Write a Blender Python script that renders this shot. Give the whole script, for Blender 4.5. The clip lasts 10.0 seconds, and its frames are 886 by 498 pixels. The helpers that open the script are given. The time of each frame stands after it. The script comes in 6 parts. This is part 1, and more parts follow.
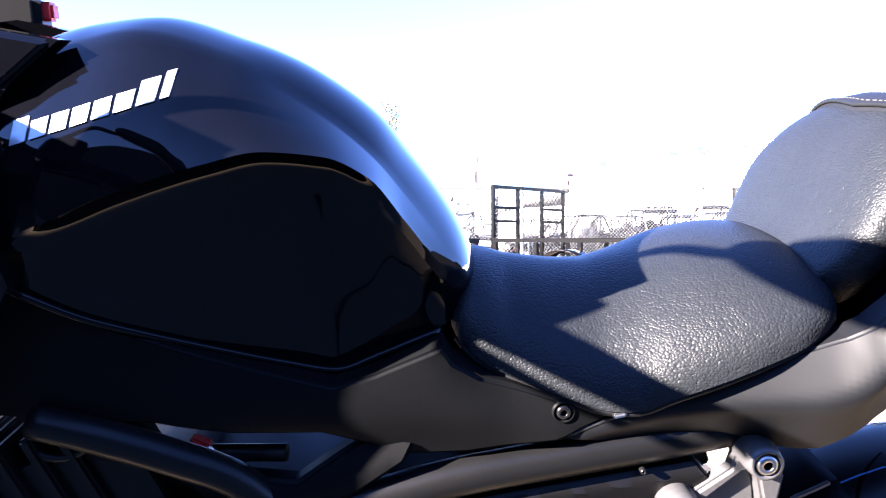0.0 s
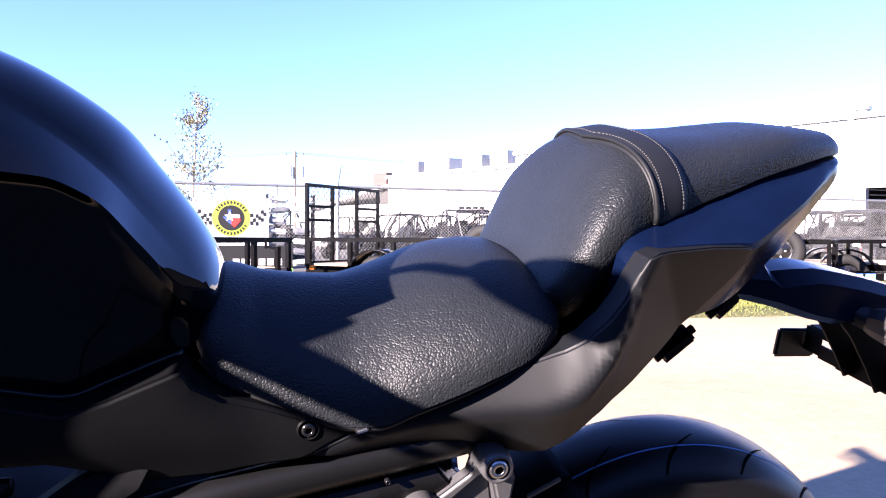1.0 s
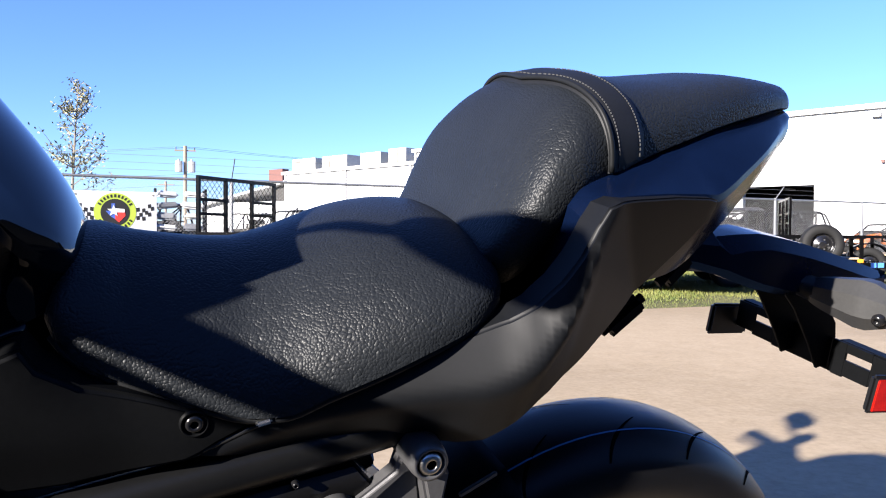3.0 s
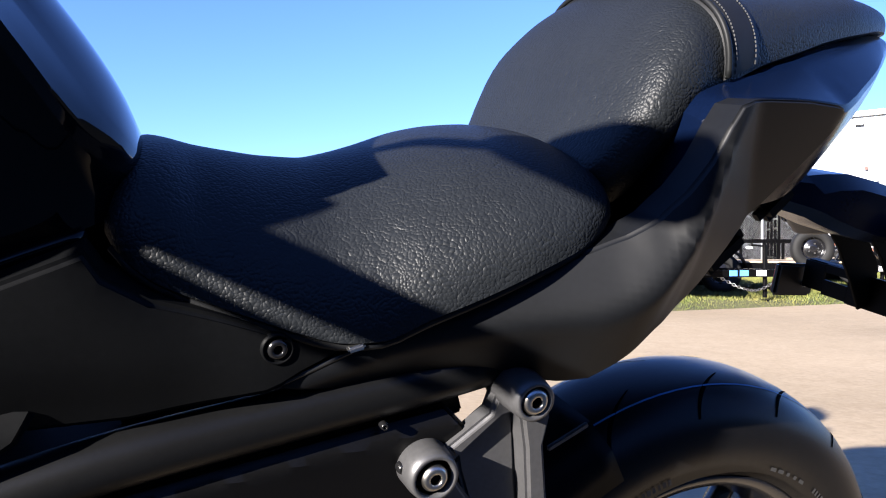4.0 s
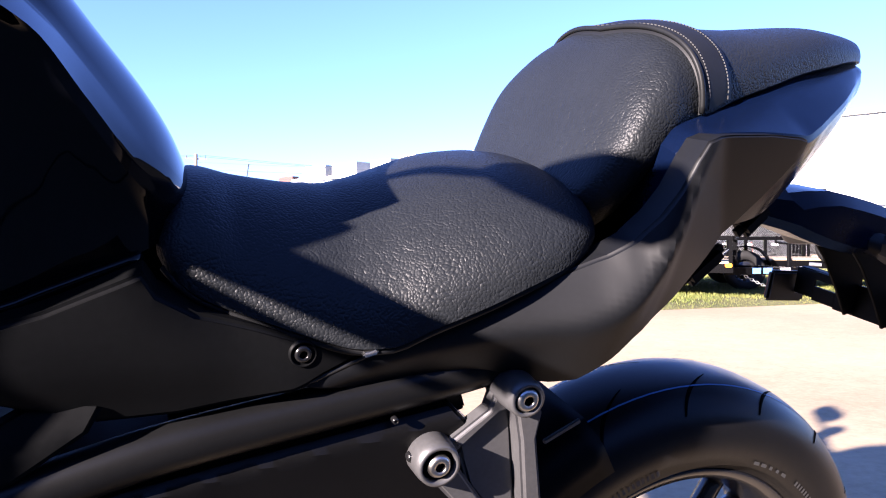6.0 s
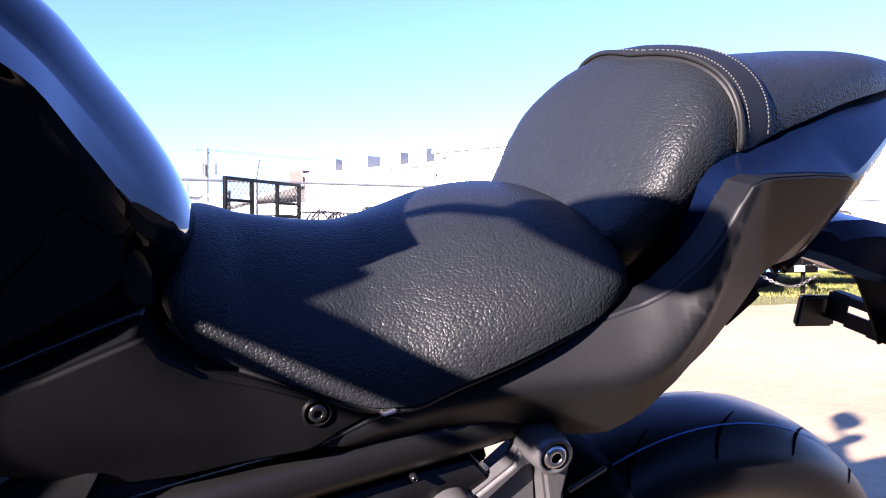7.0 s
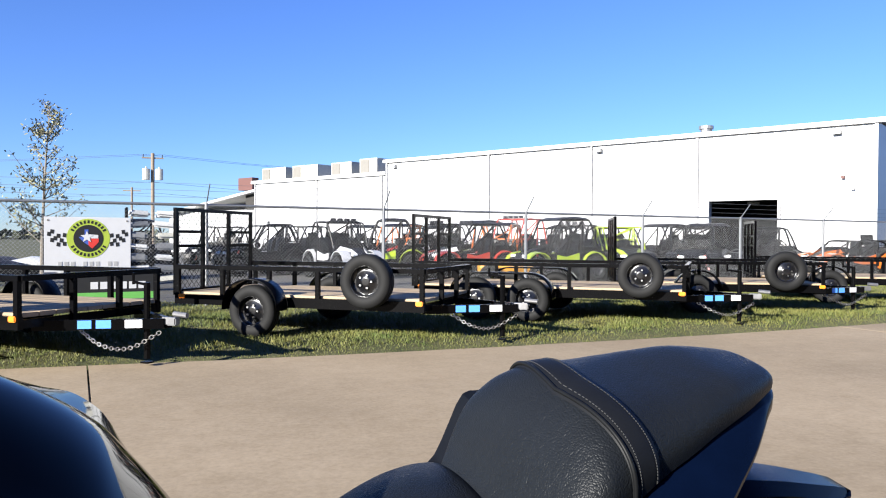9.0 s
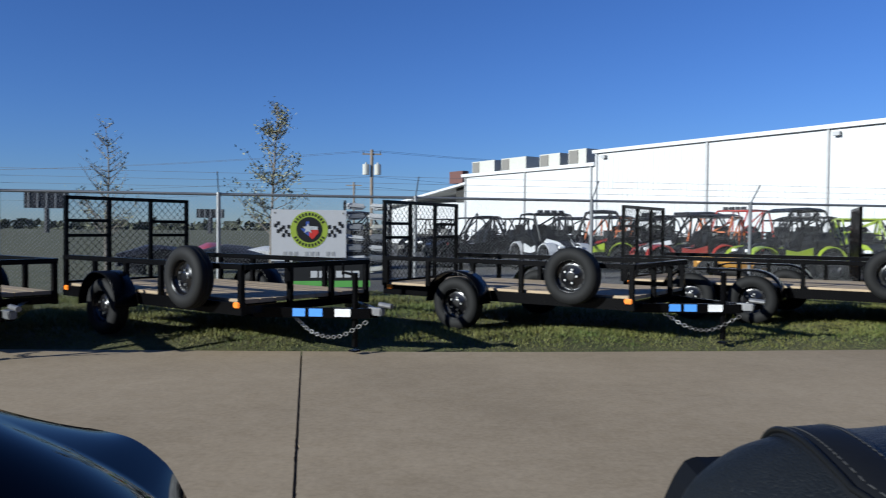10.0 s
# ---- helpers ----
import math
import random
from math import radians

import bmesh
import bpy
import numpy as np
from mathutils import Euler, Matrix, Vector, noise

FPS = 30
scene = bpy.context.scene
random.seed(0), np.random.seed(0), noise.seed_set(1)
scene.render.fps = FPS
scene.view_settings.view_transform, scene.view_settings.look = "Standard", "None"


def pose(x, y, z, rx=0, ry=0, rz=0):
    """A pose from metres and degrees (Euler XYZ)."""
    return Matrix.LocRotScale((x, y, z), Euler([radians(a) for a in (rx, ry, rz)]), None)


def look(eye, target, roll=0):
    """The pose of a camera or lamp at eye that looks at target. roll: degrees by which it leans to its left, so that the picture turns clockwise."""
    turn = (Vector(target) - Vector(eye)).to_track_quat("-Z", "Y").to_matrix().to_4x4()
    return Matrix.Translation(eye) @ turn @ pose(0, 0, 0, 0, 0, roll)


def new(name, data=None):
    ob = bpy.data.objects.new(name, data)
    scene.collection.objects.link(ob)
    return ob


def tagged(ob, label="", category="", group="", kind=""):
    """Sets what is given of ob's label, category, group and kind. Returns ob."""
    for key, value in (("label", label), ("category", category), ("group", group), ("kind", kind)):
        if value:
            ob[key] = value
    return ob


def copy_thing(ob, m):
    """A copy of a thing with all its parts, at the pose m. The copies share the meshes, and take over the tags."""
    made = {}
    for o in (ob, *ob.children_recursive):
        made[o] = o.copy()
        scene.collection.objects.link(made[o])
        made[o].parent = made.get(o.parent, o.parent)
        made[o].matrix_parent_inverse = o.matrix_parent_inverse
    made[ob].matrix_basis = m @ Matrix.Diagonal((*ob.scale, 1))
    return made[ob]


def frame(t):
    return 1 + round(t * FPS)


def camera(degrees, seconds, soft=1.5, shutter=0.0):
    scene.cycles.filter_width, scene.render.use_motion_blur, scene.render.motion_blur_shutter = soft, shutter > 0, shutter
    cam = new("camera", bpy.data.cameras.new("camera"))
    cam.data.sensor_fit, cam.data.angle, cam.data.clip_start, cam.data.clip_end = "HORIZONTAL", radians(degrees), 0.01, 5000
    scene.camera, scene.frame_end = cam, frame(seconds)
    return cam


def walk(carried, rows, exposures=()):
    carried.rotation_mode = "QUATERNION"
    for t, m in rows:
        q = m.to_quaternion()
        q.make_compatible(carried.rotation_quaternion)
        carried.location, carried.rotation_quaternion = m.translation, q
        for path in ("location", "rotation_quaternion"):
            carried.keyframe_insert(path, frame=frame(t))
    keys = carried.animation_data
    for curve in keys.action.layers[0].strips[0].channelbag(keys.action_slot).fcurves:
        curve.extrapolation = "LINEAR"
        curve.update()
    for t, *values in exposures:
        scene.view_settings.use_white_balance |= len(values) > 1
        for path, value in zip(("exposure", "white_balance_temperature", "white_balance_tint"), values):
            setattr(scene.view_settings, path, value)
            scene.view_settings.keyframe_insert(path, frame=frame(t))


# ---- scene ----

cam = camera(61.0, 10.0, soft=1.1, shutter=0.1)
PATH = [
    (0, (0.117, -0.839, 0.818), (-0.206, 1.134, 0.787), -0.2),
    (0.5, (0.155, -0.842, 0.823), (0.104, 1.157, 0.787), 0.2),
    (1, (0.185, -0.847, 0.839), (0.337, 1.147, 0.802), 0.3),
    (1.5, (0.181, -0.848, 0.854), (0.442, 1.135, 0.816), 0.5),
    (2, (0.178, -0.85, 0.861), (0.529, 1.119, 0.822), 0.4),
    (3.5, (0.176, -0.652, 0.751), (0.612, 1.299, 0.713), 0.2),
    (4, (0.108, -0.637, 0.725), (0.565, 1.31, 0.714), -0.0),
    (4.5, (0.098, -0.715, 0.756), (0.522, 1.239, 0.73), 0.1),
    (5, (0.127, -0.721, 0.723), (0.543, 1.235, 0.702), 0.0),
    (5.5, (0.111, -0.718, 0.73), (0.52, 1.24, 0.712), 0.0),
    (7, (0.104, -0.678, 0.783), (0.474, 1.287, 0.745), 0.1),
    (7.5, (0.192, -0.64, 0.806), (0.557, 1.326, 0.763), 0.2),
    (8, (0.169, -0.653, 0.858), (0.547, 1.311, 0.821), 0.3),
    (8.2, (0.150, -0.675, 0.942), (0.531, 1.288, 0.907), 0.3),
    (8.5, (0.125, -0.714, 1.060), (0.510, 1.249, 1.028), 0.3),
    (9, (0.063, -0.828, 1.124), (0.561, 1.109, 1.0945), 0.3),
    (9.5, (0.143, -0.718, 1.147), (0.648, 1.217, 1.103), 0.0),
    (9.7, (0.158, -0.654, 1.139), (0.516, 1.314, 1.094), 0.1),
    (10, (0.137, -0.534, 1.125), (0.090, 1.464, 1.071), 0.5),
]
EXPOSURES = [(0, 4.3, 6900, 22), (0.5, 3.7, 7000, 32), (1, 3.1, 6900, 30), (1.5, 2.8, 6850, 25), (2, 2.5, 6800, 19), (3.5, 2.2, 6700, 14), (4, 2.4, 6700, 14), (4.5, 2.65, 6800, 19), (5.5, 2.85, 6900, 26), (7, 3.05, 6950, 29),
             (7.5, 3.0, 6950, 30), (8, 2.55, 7000, 24), (8.5, 2.25, 6850, 17), (9, 1.65, 6550, 10), (9.5, 0.95, 6300, 7), (10, 0.55, 5950, 5)]
walk(cam, [(t, look(eye, target, roll)) for t, eye, target, roll in PATH], EXPOSURES)

# ---- light ----
SUN_AZ, SUN_EL = 33.5, 18.5          # the way the light travels from +x towards +y; height over the horizon
world = bpy.data.worlds.new("sky")
scene.world = world
world.use_nodes = True
sky = world.node_tree.nodes.new("ShaderNodeTexSky")
sky.sky_type, sky.sun_disc = "NISHITA", False
sky.sun_elevation = radians(SUN_EL)
sky.sun_rotation = radians(270 - SUN_AZ)
sky.air_density, sky.dust_density, sky.ozone_density = 1.0, 0.0, 2.3
back = world.node_tree.nodes["Background"]
back.inputs["Strength"].default_value = 0.046
tint = world.node_tree.nodes.new("ShaderNodeMix")
tint.data_type, tint.blend_type = "RGBA", "MULTIPLY"
tint.inputs["Factor"].default_value = 1.0
tint.inputs["B"].default_value = (0.60, 0.86, 1.58, 1)
world.node_tree.links.new(sky.outputs[0], tint.inputs["A"])
world.node_tree.links.new(tint.outputs["Result"], back.inputs["Color"])
lamp = bpy.data.lights.new("sun", "SUN")
lamp.energy, lamp.angle, lamp.color = 5.0, radians(0.55), (1.0, 0.97, 0.91)
sun = new("sun", lamp)
a, e = radians(SUN_AZ), radians(SUN_EL)
sun.matrix_world = look((0, 0, 30), (math.cos(a) * math.cos(e), math.sin(a) * math.cos(e), 30 - math.sin(e)))

# ---- materials ----
def mat(name, color, rough=0.5, metal=0.0, vary=0.12, scale=8.0, bump=0.0, bump_scale=60.0, coat=0.0, color2=None, per_object=0.0, spec=0.5, fine=0.0, fine_scale=300.0):
    """Principled surface with two scales of variation and a fine relief."""
    m = bpy.data.materials.new(name)
    m.use_nodes = True
    nt = m.node_tree
    b = nt.nodes["Principled BSDF"]
    b.inputs["Roughness"].default_value = rough
    b.inputs["Metallic"].default_value = metal
    b.inputs["Coat Weight"].default_value = coat
    b.inputs["Coat Roughness"].default_value = 0.04
    b.inputs["Specular IOR Level"].default_value = spec
    tc = nt.nodes.new("ShaderNodeTexCoord")
    n1 = nt.nodes.new("ShaderNodeTexNoise")
    n1.inputs["Scale"].default_value, n1.inputs["Detail"].default_value = scale, 5
    n2 = nt.nodes.new("ShaderNodeTexNoise")
    n2.inputs["Scale"].default_value, n2.inputs["Detail"].default_value = scale * 14, 3
    add = nt.nodes.new("ShaderNodeMath")
    add.operation = "ADD"
    ramp = nt.nodes.new("ShaderNodeMapRange")
    ramp.inputs["From Min"].default_value, ramp.inputs["From Max"].default_value = 0.65, 1.35
    mix = nt.nodes.new("ShaderNodeMix")
    mix.data_type = "RGBA"
    c1 = tuple(max(0, c * (1 - vary)) for c in color)
    c2 = color2 or tuple(min(1, c * (1 + vary)) for c in color)
    mix.inputs["A"].default_value, mix.inputs["B"].default_value = (*c1, 1), (*c2, 1)
    for n in (n1, n2):
        nt.links.new(tc.outputs["Object"], n.inputs["Vector"])
    nt.links.new(n1.outputs[0], add.inputs[0])
    nt.links.new(n2.outputs[0], add.inputs[1])
    nt.links.new(add.outputs[0], ramp.inputs["Value"])
    nt.links.new(ramp.outputs[0], mix.inputs["Factor"])
    out = mix.outputs["Result"]
    if per_object:
        info = nt.nodes.new("ShaderNodeObjectInfo")
        hsv = nt.nodes.new("ShaderNodeHueSaturation")
        mr = nt.nodes.new("ShaderNodeMapRange")
        mr.inputs["To Min"].default_value, mr.inputs["To Max"].default_value = 1 - per_object, 1 + per_object
        nt.links.new(info.outputs["Random"], mr.inputs["Value"])
        nt.links.new(mr.outputs[0], hsv.inputs["Value"])
        nt.links.new(out, hsv.inputs["Color"])
        out = hsv.outputs[0]
    nt.links.new(out, b.inputs["Base Color"])
    if bump:
        nb = nt.nodes.new("ShaderNodeTexNoise")
        nb.inputs["Scale"].default_value, nb.inputs["Detail"].default_value = bump_scale, 4
        nt.links.new(tc.outputs["Object"], nb.inputs["Vector"])
        bp = nt.nodes.new("ShaderNodeBump")
        bp.inputs["Strength"].default_value, bp.inputs["Distance"].default_value = bump, 0.3 / bump_scale
        nt.links.new(nb.outputs[0], bp.inputs["Height"])
        nt.links.new(bp.outputs[0], b.inputs["Normal"])
    return m


def leather():
    """Black grained seat vinyl: rounded pebbles between fine creases."""
    m = mat("seat_vinyl", (0.0080, 0.0093, 0.0108), 0.42, vary=0.15, scale=12, spec=0.155)
    nt = m.node_tree
    b = nt.nodes["Principled BSDF"]
    tc = nt.nodes.new("ShaderNodeTexCoord")
    warp = nt.nodes.new("ShaderNodeTexNoise")
    warp.inputs["Scale"].default_value = 90
    mixv = nt.nodes.new("ShaderNodeMix")
    mixv.data_type, mixv.blend_type = "RGBA", "ADD"
    mixv.inputs["Factor"].default_value = 0.006
    vor = nt.nodes.new("ShaderNodeTexVoronoi")
    vor.feature = "F1"
    vor.inputs["Scale"].default_value = 430
    mr = nt.nodes.new("ShaderNodeMath")
    mr.operation = "POWER"
    mr.inputs[1].default_value = 2.0
    bp = nt.nodes.new("ShaderNodeBump")
    bp.invert = True
    bp.inputs["Strength"].default_value, bp.inputs["Distance"].default_value = 0.9, 0.00065
    nt.links.new(tc.outputs["Object"], warp.inputs["Vector"])
    nt.links.new(tc.outputs["Object"], mixv.inputs["A"])
    nt.links.new(warp.outputs["Color"], mixv.inputs["B"])
    nt.links.new(mixv.outputs["Result"], vor.inputs["Vector"])
    nt.links.new(vor.outputs["Distance"], mr.inputs[0])
    nt.links.new(mr.outputs[0], bp.inputs["Height"])
    nt.links.new(bp.outputs[0], b.inputs["Normal"])
    return m


def concrete_mat():
    m = mat("concrete", (0.292, 0.226, 0.146), 0.9, vary=0.05, scale=0.5, bump=0.1, bump_scale=90, per_object=0.06, color2=(0.334, 0.264, 0.178), spec=0.1)
    nt = m.node_tree
    b = nt.nodes["Principled BSDF"]
    link = b.inputs["Base Color"].links[0]
    src = link.from_socket
    tc = nt.nodes.new("ShaderNodeTexCoord")
    st = nt.nodes.new("ShaderNodeTexNoise")
    st.inputs["Scale"].default_value, st.inputs["Detail"].default_value, st.inputs["Roughness"].default_value = 0.35, 9, 0.65
    mr = nt.nodes.new("ShaderNodeMapRange")
    mr.inputs["From Min"].default_value, mr.inputs["From Max"].default_value = 0.42, 0.7
    mr.inputs["To Min"].default_value, mr.inputs["To Max"].default_value = 1.04, 0.80
    mul = nt.nodes.new("ShaderNodeMix")
    mul.data_type, mul.blend_type = "RGBA", "MULTIPLY"
    mul.inputs["Factor"].default_value = 1.0
    nt.links.new(tc.outputs["Object"], st.inputs["Vector"])
    nt.links.new(st.outputs[0], mr.inputs["Value"])
    nt.links.new(src, mul.inputs["A"])
    nt.links.new(mr.outputs[0], mul.inputs["B"])
    fine = nt.nodes.new("ShaderNodeTexNoise")
    fine.inputs["Scale"].default_value, fine.inputs["Detail"].default_value, fine.inputs["Roughness"].default_value = 28, 8, 0.75
    fr = nt.nodes.new("ShaderNodeMapRange")
    fr.inputs["From Min"].default_value, fr.inputs["From Max"].default_value = 0.3, 0.7
    fr.inputs["To Min"].default_value, fr.inputs["To Max"].default_value = 0.86, 1.14
    grit = nt.nodes.new("ShaderNodeMix")
    grit.data_type, grit.blend_type = "RGBA", "MULTIPLY"
    grit.inputs["Factor"].default_value = 1.0
    nt.links.new(tc.outputs["Object"], fine.inputs["Vector"])
    nt.links.new(fine.outputs[0], fr.inputs["Value"])
    nt.links.new(mul.outputs["Result"], grit.inputs["A"])
    nt.links.new(fr.outputs[0], grit.inputs["B"])
    nt.links.new(grit.outputs["Result"], b.inputs["Base Color"])
    return m


TANK = mat("tank_paint", (0.0012, 0.0013, 0.0020), 0.04, 0.0, vary=0.15, scale=30, coat=0.0, spec=0.17)
COWL = mat("cowl_paint", (0.0010, 0.0030, 0.0115), 0.24, 0.0, vary=0.15, scale=30, coat=0.0, spec=0.07)
VINYL = leather()
STRAP = mat("strap_vinyl", (0.005, 0.0055, 0.0065), 0.56, vary=0.2, scale=40, bump=0.2, bump_scale=900, spec=0.2)
PIPING = mat("piping_vinyl", (0.0065, 0.007, 0.0075), 0.48, vary=0.2, scale=40, spec=0.13)
PLATE = mat("satin_plate_paint", (0.002, 0.002, 0.0022), 0.36, spec=0.13, vary=0.2, scale=30, bump=0.2, bump_scale=900)
THREAD = mat("thread", (0.032, 0.032, 0.032), 0.8, vary=0.1)
PLASTIC = mat("matt_plastic", (0.0030, 0.0032, 0.0035), 0.45, spec=0.04, vary=0.15, scale=20, bump=0.25, bump_scale=1600)
RAIL = mat("satin_rail_plastic", (0.0040, 0.0044, 0.0052), 0.47, spec=0.14, vary=0.15, scale=20, bump=0.10, bump_scale=1600)
# lighter and glossier than the rail: the lit edge is put into the colour
RAILEDGE = mat("rail_edge_highlight", (0.012, 0.0125, 0.013), 0.24, spec=0.30, vary=0.2, scale=60)
SATIN = mat("satin_frame_paint", (0.0035, 0.0036, 0.0038), 0.36, spec=0.16, vary=0.15, scale=20, bump=0.15, bump_scale=900)
GREYCAST = mat("grey_cast_aluminium", (0.062, 0.062, 0.064), 0.42, 0.4, vary=0.15, scale=20, bump=0.25, bump_scale=1200)
GREYPLASTIC = mat("grey_plastic", (0.022, 0.022, 0.022), 0.45, spec=0.3, vary=0.15, scale=20, bump=0.2, bump_scale=1600)
BOLT = mat("bolt_steel", (0.42, 0.40, 0.36), 0.32, 1.0, vary=0.15, scale=60)
BLACKBOLT = mat("black_bolt", (0.006, 0.006, 0.0065), 0.22, 0.0, spec=0.35)
TYRE = mat("tyre_rubber", (0.0030, 0.0030, 0.0034), 0.38, spec=0.17, vary=0.2, scale=15, bump=0.2, bump_scale=500)
TYREMARK = mat("tyre_lettering", (0.022, 0.022, 0.022), 0.6)
GROOVE = mat("groove_shade_black", (0.0015, 0.0015, 0.0015), 0.95, spec=0.02)
BLUELINE = mat("blue_tyre_line", (0.02, 0.15, 0.34), 0.6)
RIM = mat("black_rim", (0.006, 0.006, 0.007), 0.25, 0.0, coat=0.3)
RED = mat("red_reflector", (0.24, 0.006, 0.003), 0.2, vary=0.35, scale=120, coat=0.6)
REDSWITCH = mat("red_switch", (0.5, 0.02, 0.02), 0.4)
EMBLEM = mat("emblem_white", (0.38, 0.39, 0.41), 0.3, 0.3)
CONCRETE = concrete_mat()
JOINT = mat("joint_filler", (0.075, 0.066, 0.05), 0.95, vary=0.3, scale=6)
SOIL = mat("soil_and_grass", (0.040, 0.052, 0.012), 0.95, vary=0.3, scale=1.1, bump=0.6, bump_scale=25, color2=(0.10, 0.09, 0.033))
GRASS = mat("grass_blade", (0.065, 0.115, 0.014), 0.7, vary=0.3, scale=0.9, color2=(0.165, 0.145, 0.035))
GRAVEL = mat("yard_gravel", (0.075, 0.07, 0.058), 0.95, vary=0.2, scale=1.5, bump=0.6, bump_scale=30)
TRAILER = mat("black_trailer_paint", (0.0022, 0.0022, 0.0026), 0.24, 0.0, vary=0.2, scale=5, spec=0.09)
DECK = mat("deck_pine", (0.30, 0.225, 0.14), 0.75, vary=0.15, scale=3, per_object=0.12)
TRTYRE = mat("trailer_tyre", (0.0085, 0.0085, 0.0085), 0.7, spec=0.2, vary=0.2, scale=10)
CHROME = mat("bright_steel", (0.5, 0.5, 0.5), 0.3, 1.0, vary=0.1)
MESH = mat("bright_zinc_wire", (0.25, 0.255, 0.26), 0.5, 0.2, vary=0.2, scale=3)
ZINC = mat("galvanised_steel", (0.22, 0.225, 0.23), 0.5, 0.6, vary=0.15, scale=6)
COUPLER = mat("coupler_steel", (0.16, 0.16, 0.165), 0.45, 0.6, vary=0.3, scale=12)
LABELBLUE = mat("blue_label", (0.09, 0.30, 0.80), 0.5)
LABELWHITE = mat("white_label", (0.75, 0.75, 0.74), 0.5)
AMBER = mat("amber_lens", (0.85, 0.22, 0.02), 0.25, coat=0.5)
WALLWHITE = mat("white_metal_siding", (0.50, 0.50, 0.495), 0.45, vary=0.04, scale=0.4)
TRIMGREY = mat("grey_metal_trim", (0.34, 0.34, 0.335), 0.5)
ROOF = mat("roof_metal", (0.5, 0.5, 0.5), 0.5)
SHADEWALL = mat("unseen_dark_wall", (0.026, 0.025, 0.025), 0.9, vary=0.2, scale=2, bump=0.4, bump_scale=40)
# near-black that paints the shade inside the door and the porch
SHADE_DARK = mat("painted_shade_dark", (0.03, 0.028, 0.025), 0.9)
ACUNIT = mat("ac_casing", (0.42, 0.41, 0.36), 0.6)
ACGRILL = mat("ac_grill", (0.16, 0.15, 0.13), 0.6)
BRICKRED = mat("brown_red_metal", (0.10, 0.042, 0.034), 0.7)
BARK = mat("bark", (0.16, 0.14, 0.115), 0.9, vary=0.25, scale=30)
LEAF = mat("sapling_leaf", (0.21, 0.23, 0.09), 0.6, vary=0.4, scale=3, color2=(0.36, 0.33, 0.19))
WOODPOLE = mat("utility_pole_wood", (0.20, 0.16, 0.12), 0.9)
SIGNWHITE = mat("sign_white", (0.52, 0.52, 0.52), 0.5, vary=0.04)
SIGNGREEN = mat("sign_lime", (0.33, 0.42, 0.05), 0.5)
SIGNBLACK = mat("sign_black", (0.015, 0.015, 0.015), 0.5)
SIGNBLUE = mat("sign_blue", (0.05, 0.10, 0.36), 0.5)
SIGNRED = mat("sign_red", (0.55, 0.04, 0.03), 0.5)
FARTREE = mat("far_woods", (0.045, 0.05, 0.028), 0.95, vary=0.4, scale=0.3)
V_WHITE = mat("vehicle_white", (0.46, 0.46, 0.455), 0.35, coat=0.4)
V_LIME = mat("vehicle_lime", (0.27, 0.36, 0.02), 0.35, coat=0.4)
V_RED = mat("vehicle_red", (0.34, 0.03, 0.018), 0.35, coat=0.4)
V_ORANGE = mat("vehicle_orange", (0.46, 0.11, 0.014), 0.35, coat=0.4)
V_YELLOW = mat("vehicle_yellow", (0.50, 0.24, 0.02), 0.4, coat=0.3)
V_GREY = mat("vehicle_grey", (0.022, 0.022, 0.026), 0.45, coat=0.1, spec=0.3)
V_BLACK = mat("vehicle_black", (0.004, 0.004, 0.0045), 0.45, spec=0.22)

# ---- building blocks ----
def part(name, bm, material, parent=None, label="", smooth=False):
    me = bpy.data.meshes.new(name)
    bm.normal_update()
    bm.to_mesh(me)
    bm.free()
    me.materials.append(material)
    if smooth:
        me.shade_smooth()
    ob = new(name, me)
    if parent is not None:
        ob.parent = parent
    if label:
        tagged(ob, label)
    return ob


def thing(name, label, category, group="", kind="", at=None):
    ob = new(name)
    ob.empty_display_size = 0.1
    tagged(ob, label, category, group, kind)
    if at is not None:
        ob.matrix_basis = at
    return ob


def box(bm, size, m=None, bevel=0.0):
    g = bmesh.ops.create_cube(bm, size=1.0)
    vs = g["verts"]
    bmesh.ops.scale(bm, vec=Vector(size), verts=vs)
    if bevel:
        es = list({ed for v in vs for ed in v.link_edges})
        r = bmesh.ops.bevel(bm, geom=es, offset=bevel, segments=2, affect="EDGES", clamp_overlap=True)
        vs = list({v for f in r["faces"] for v in f.verts} | {v for v in vs if v.is_valid})
    if m is not None:
        bmesh.ops.transform(bm, matrix=m, verts=vs)
    return bm


def box_between(bm, lo, hi, bevel=0.0):
    lo, hi = Vector(lo), Vector(hi)
    return box(bm, [abs(c) for c in hi - lo], Matrix.Translation((lo + hi) / 2), bevel)


def bar(bm, p, q, w, h=None, seg=0):
    """A straight square or round bar from p to q."""
    p, q = Vector(p), Vector(q)
    h = w if h is None else h
    m = Matrix.Translation((p + q) / 2) @ (q - p).to_track_quat("Z", "Y").to_matrix().to_4x4()
    if seg:
        bmesh.ops.create_cone(bm, cap_ends=True, segments=seg, radius1=w, radius2=w, depth=(q - p).length, matrix=m)
    else:
        g = bmesh.ops.create_cube(bm, size=1.0)
        bmesh.ops.scale(bm, vec=(w, h, (q - p).length), verts=g["verts"])
        bmesh.ops.transform(bm, matrix=m, verts=g["verts"])
    return bm


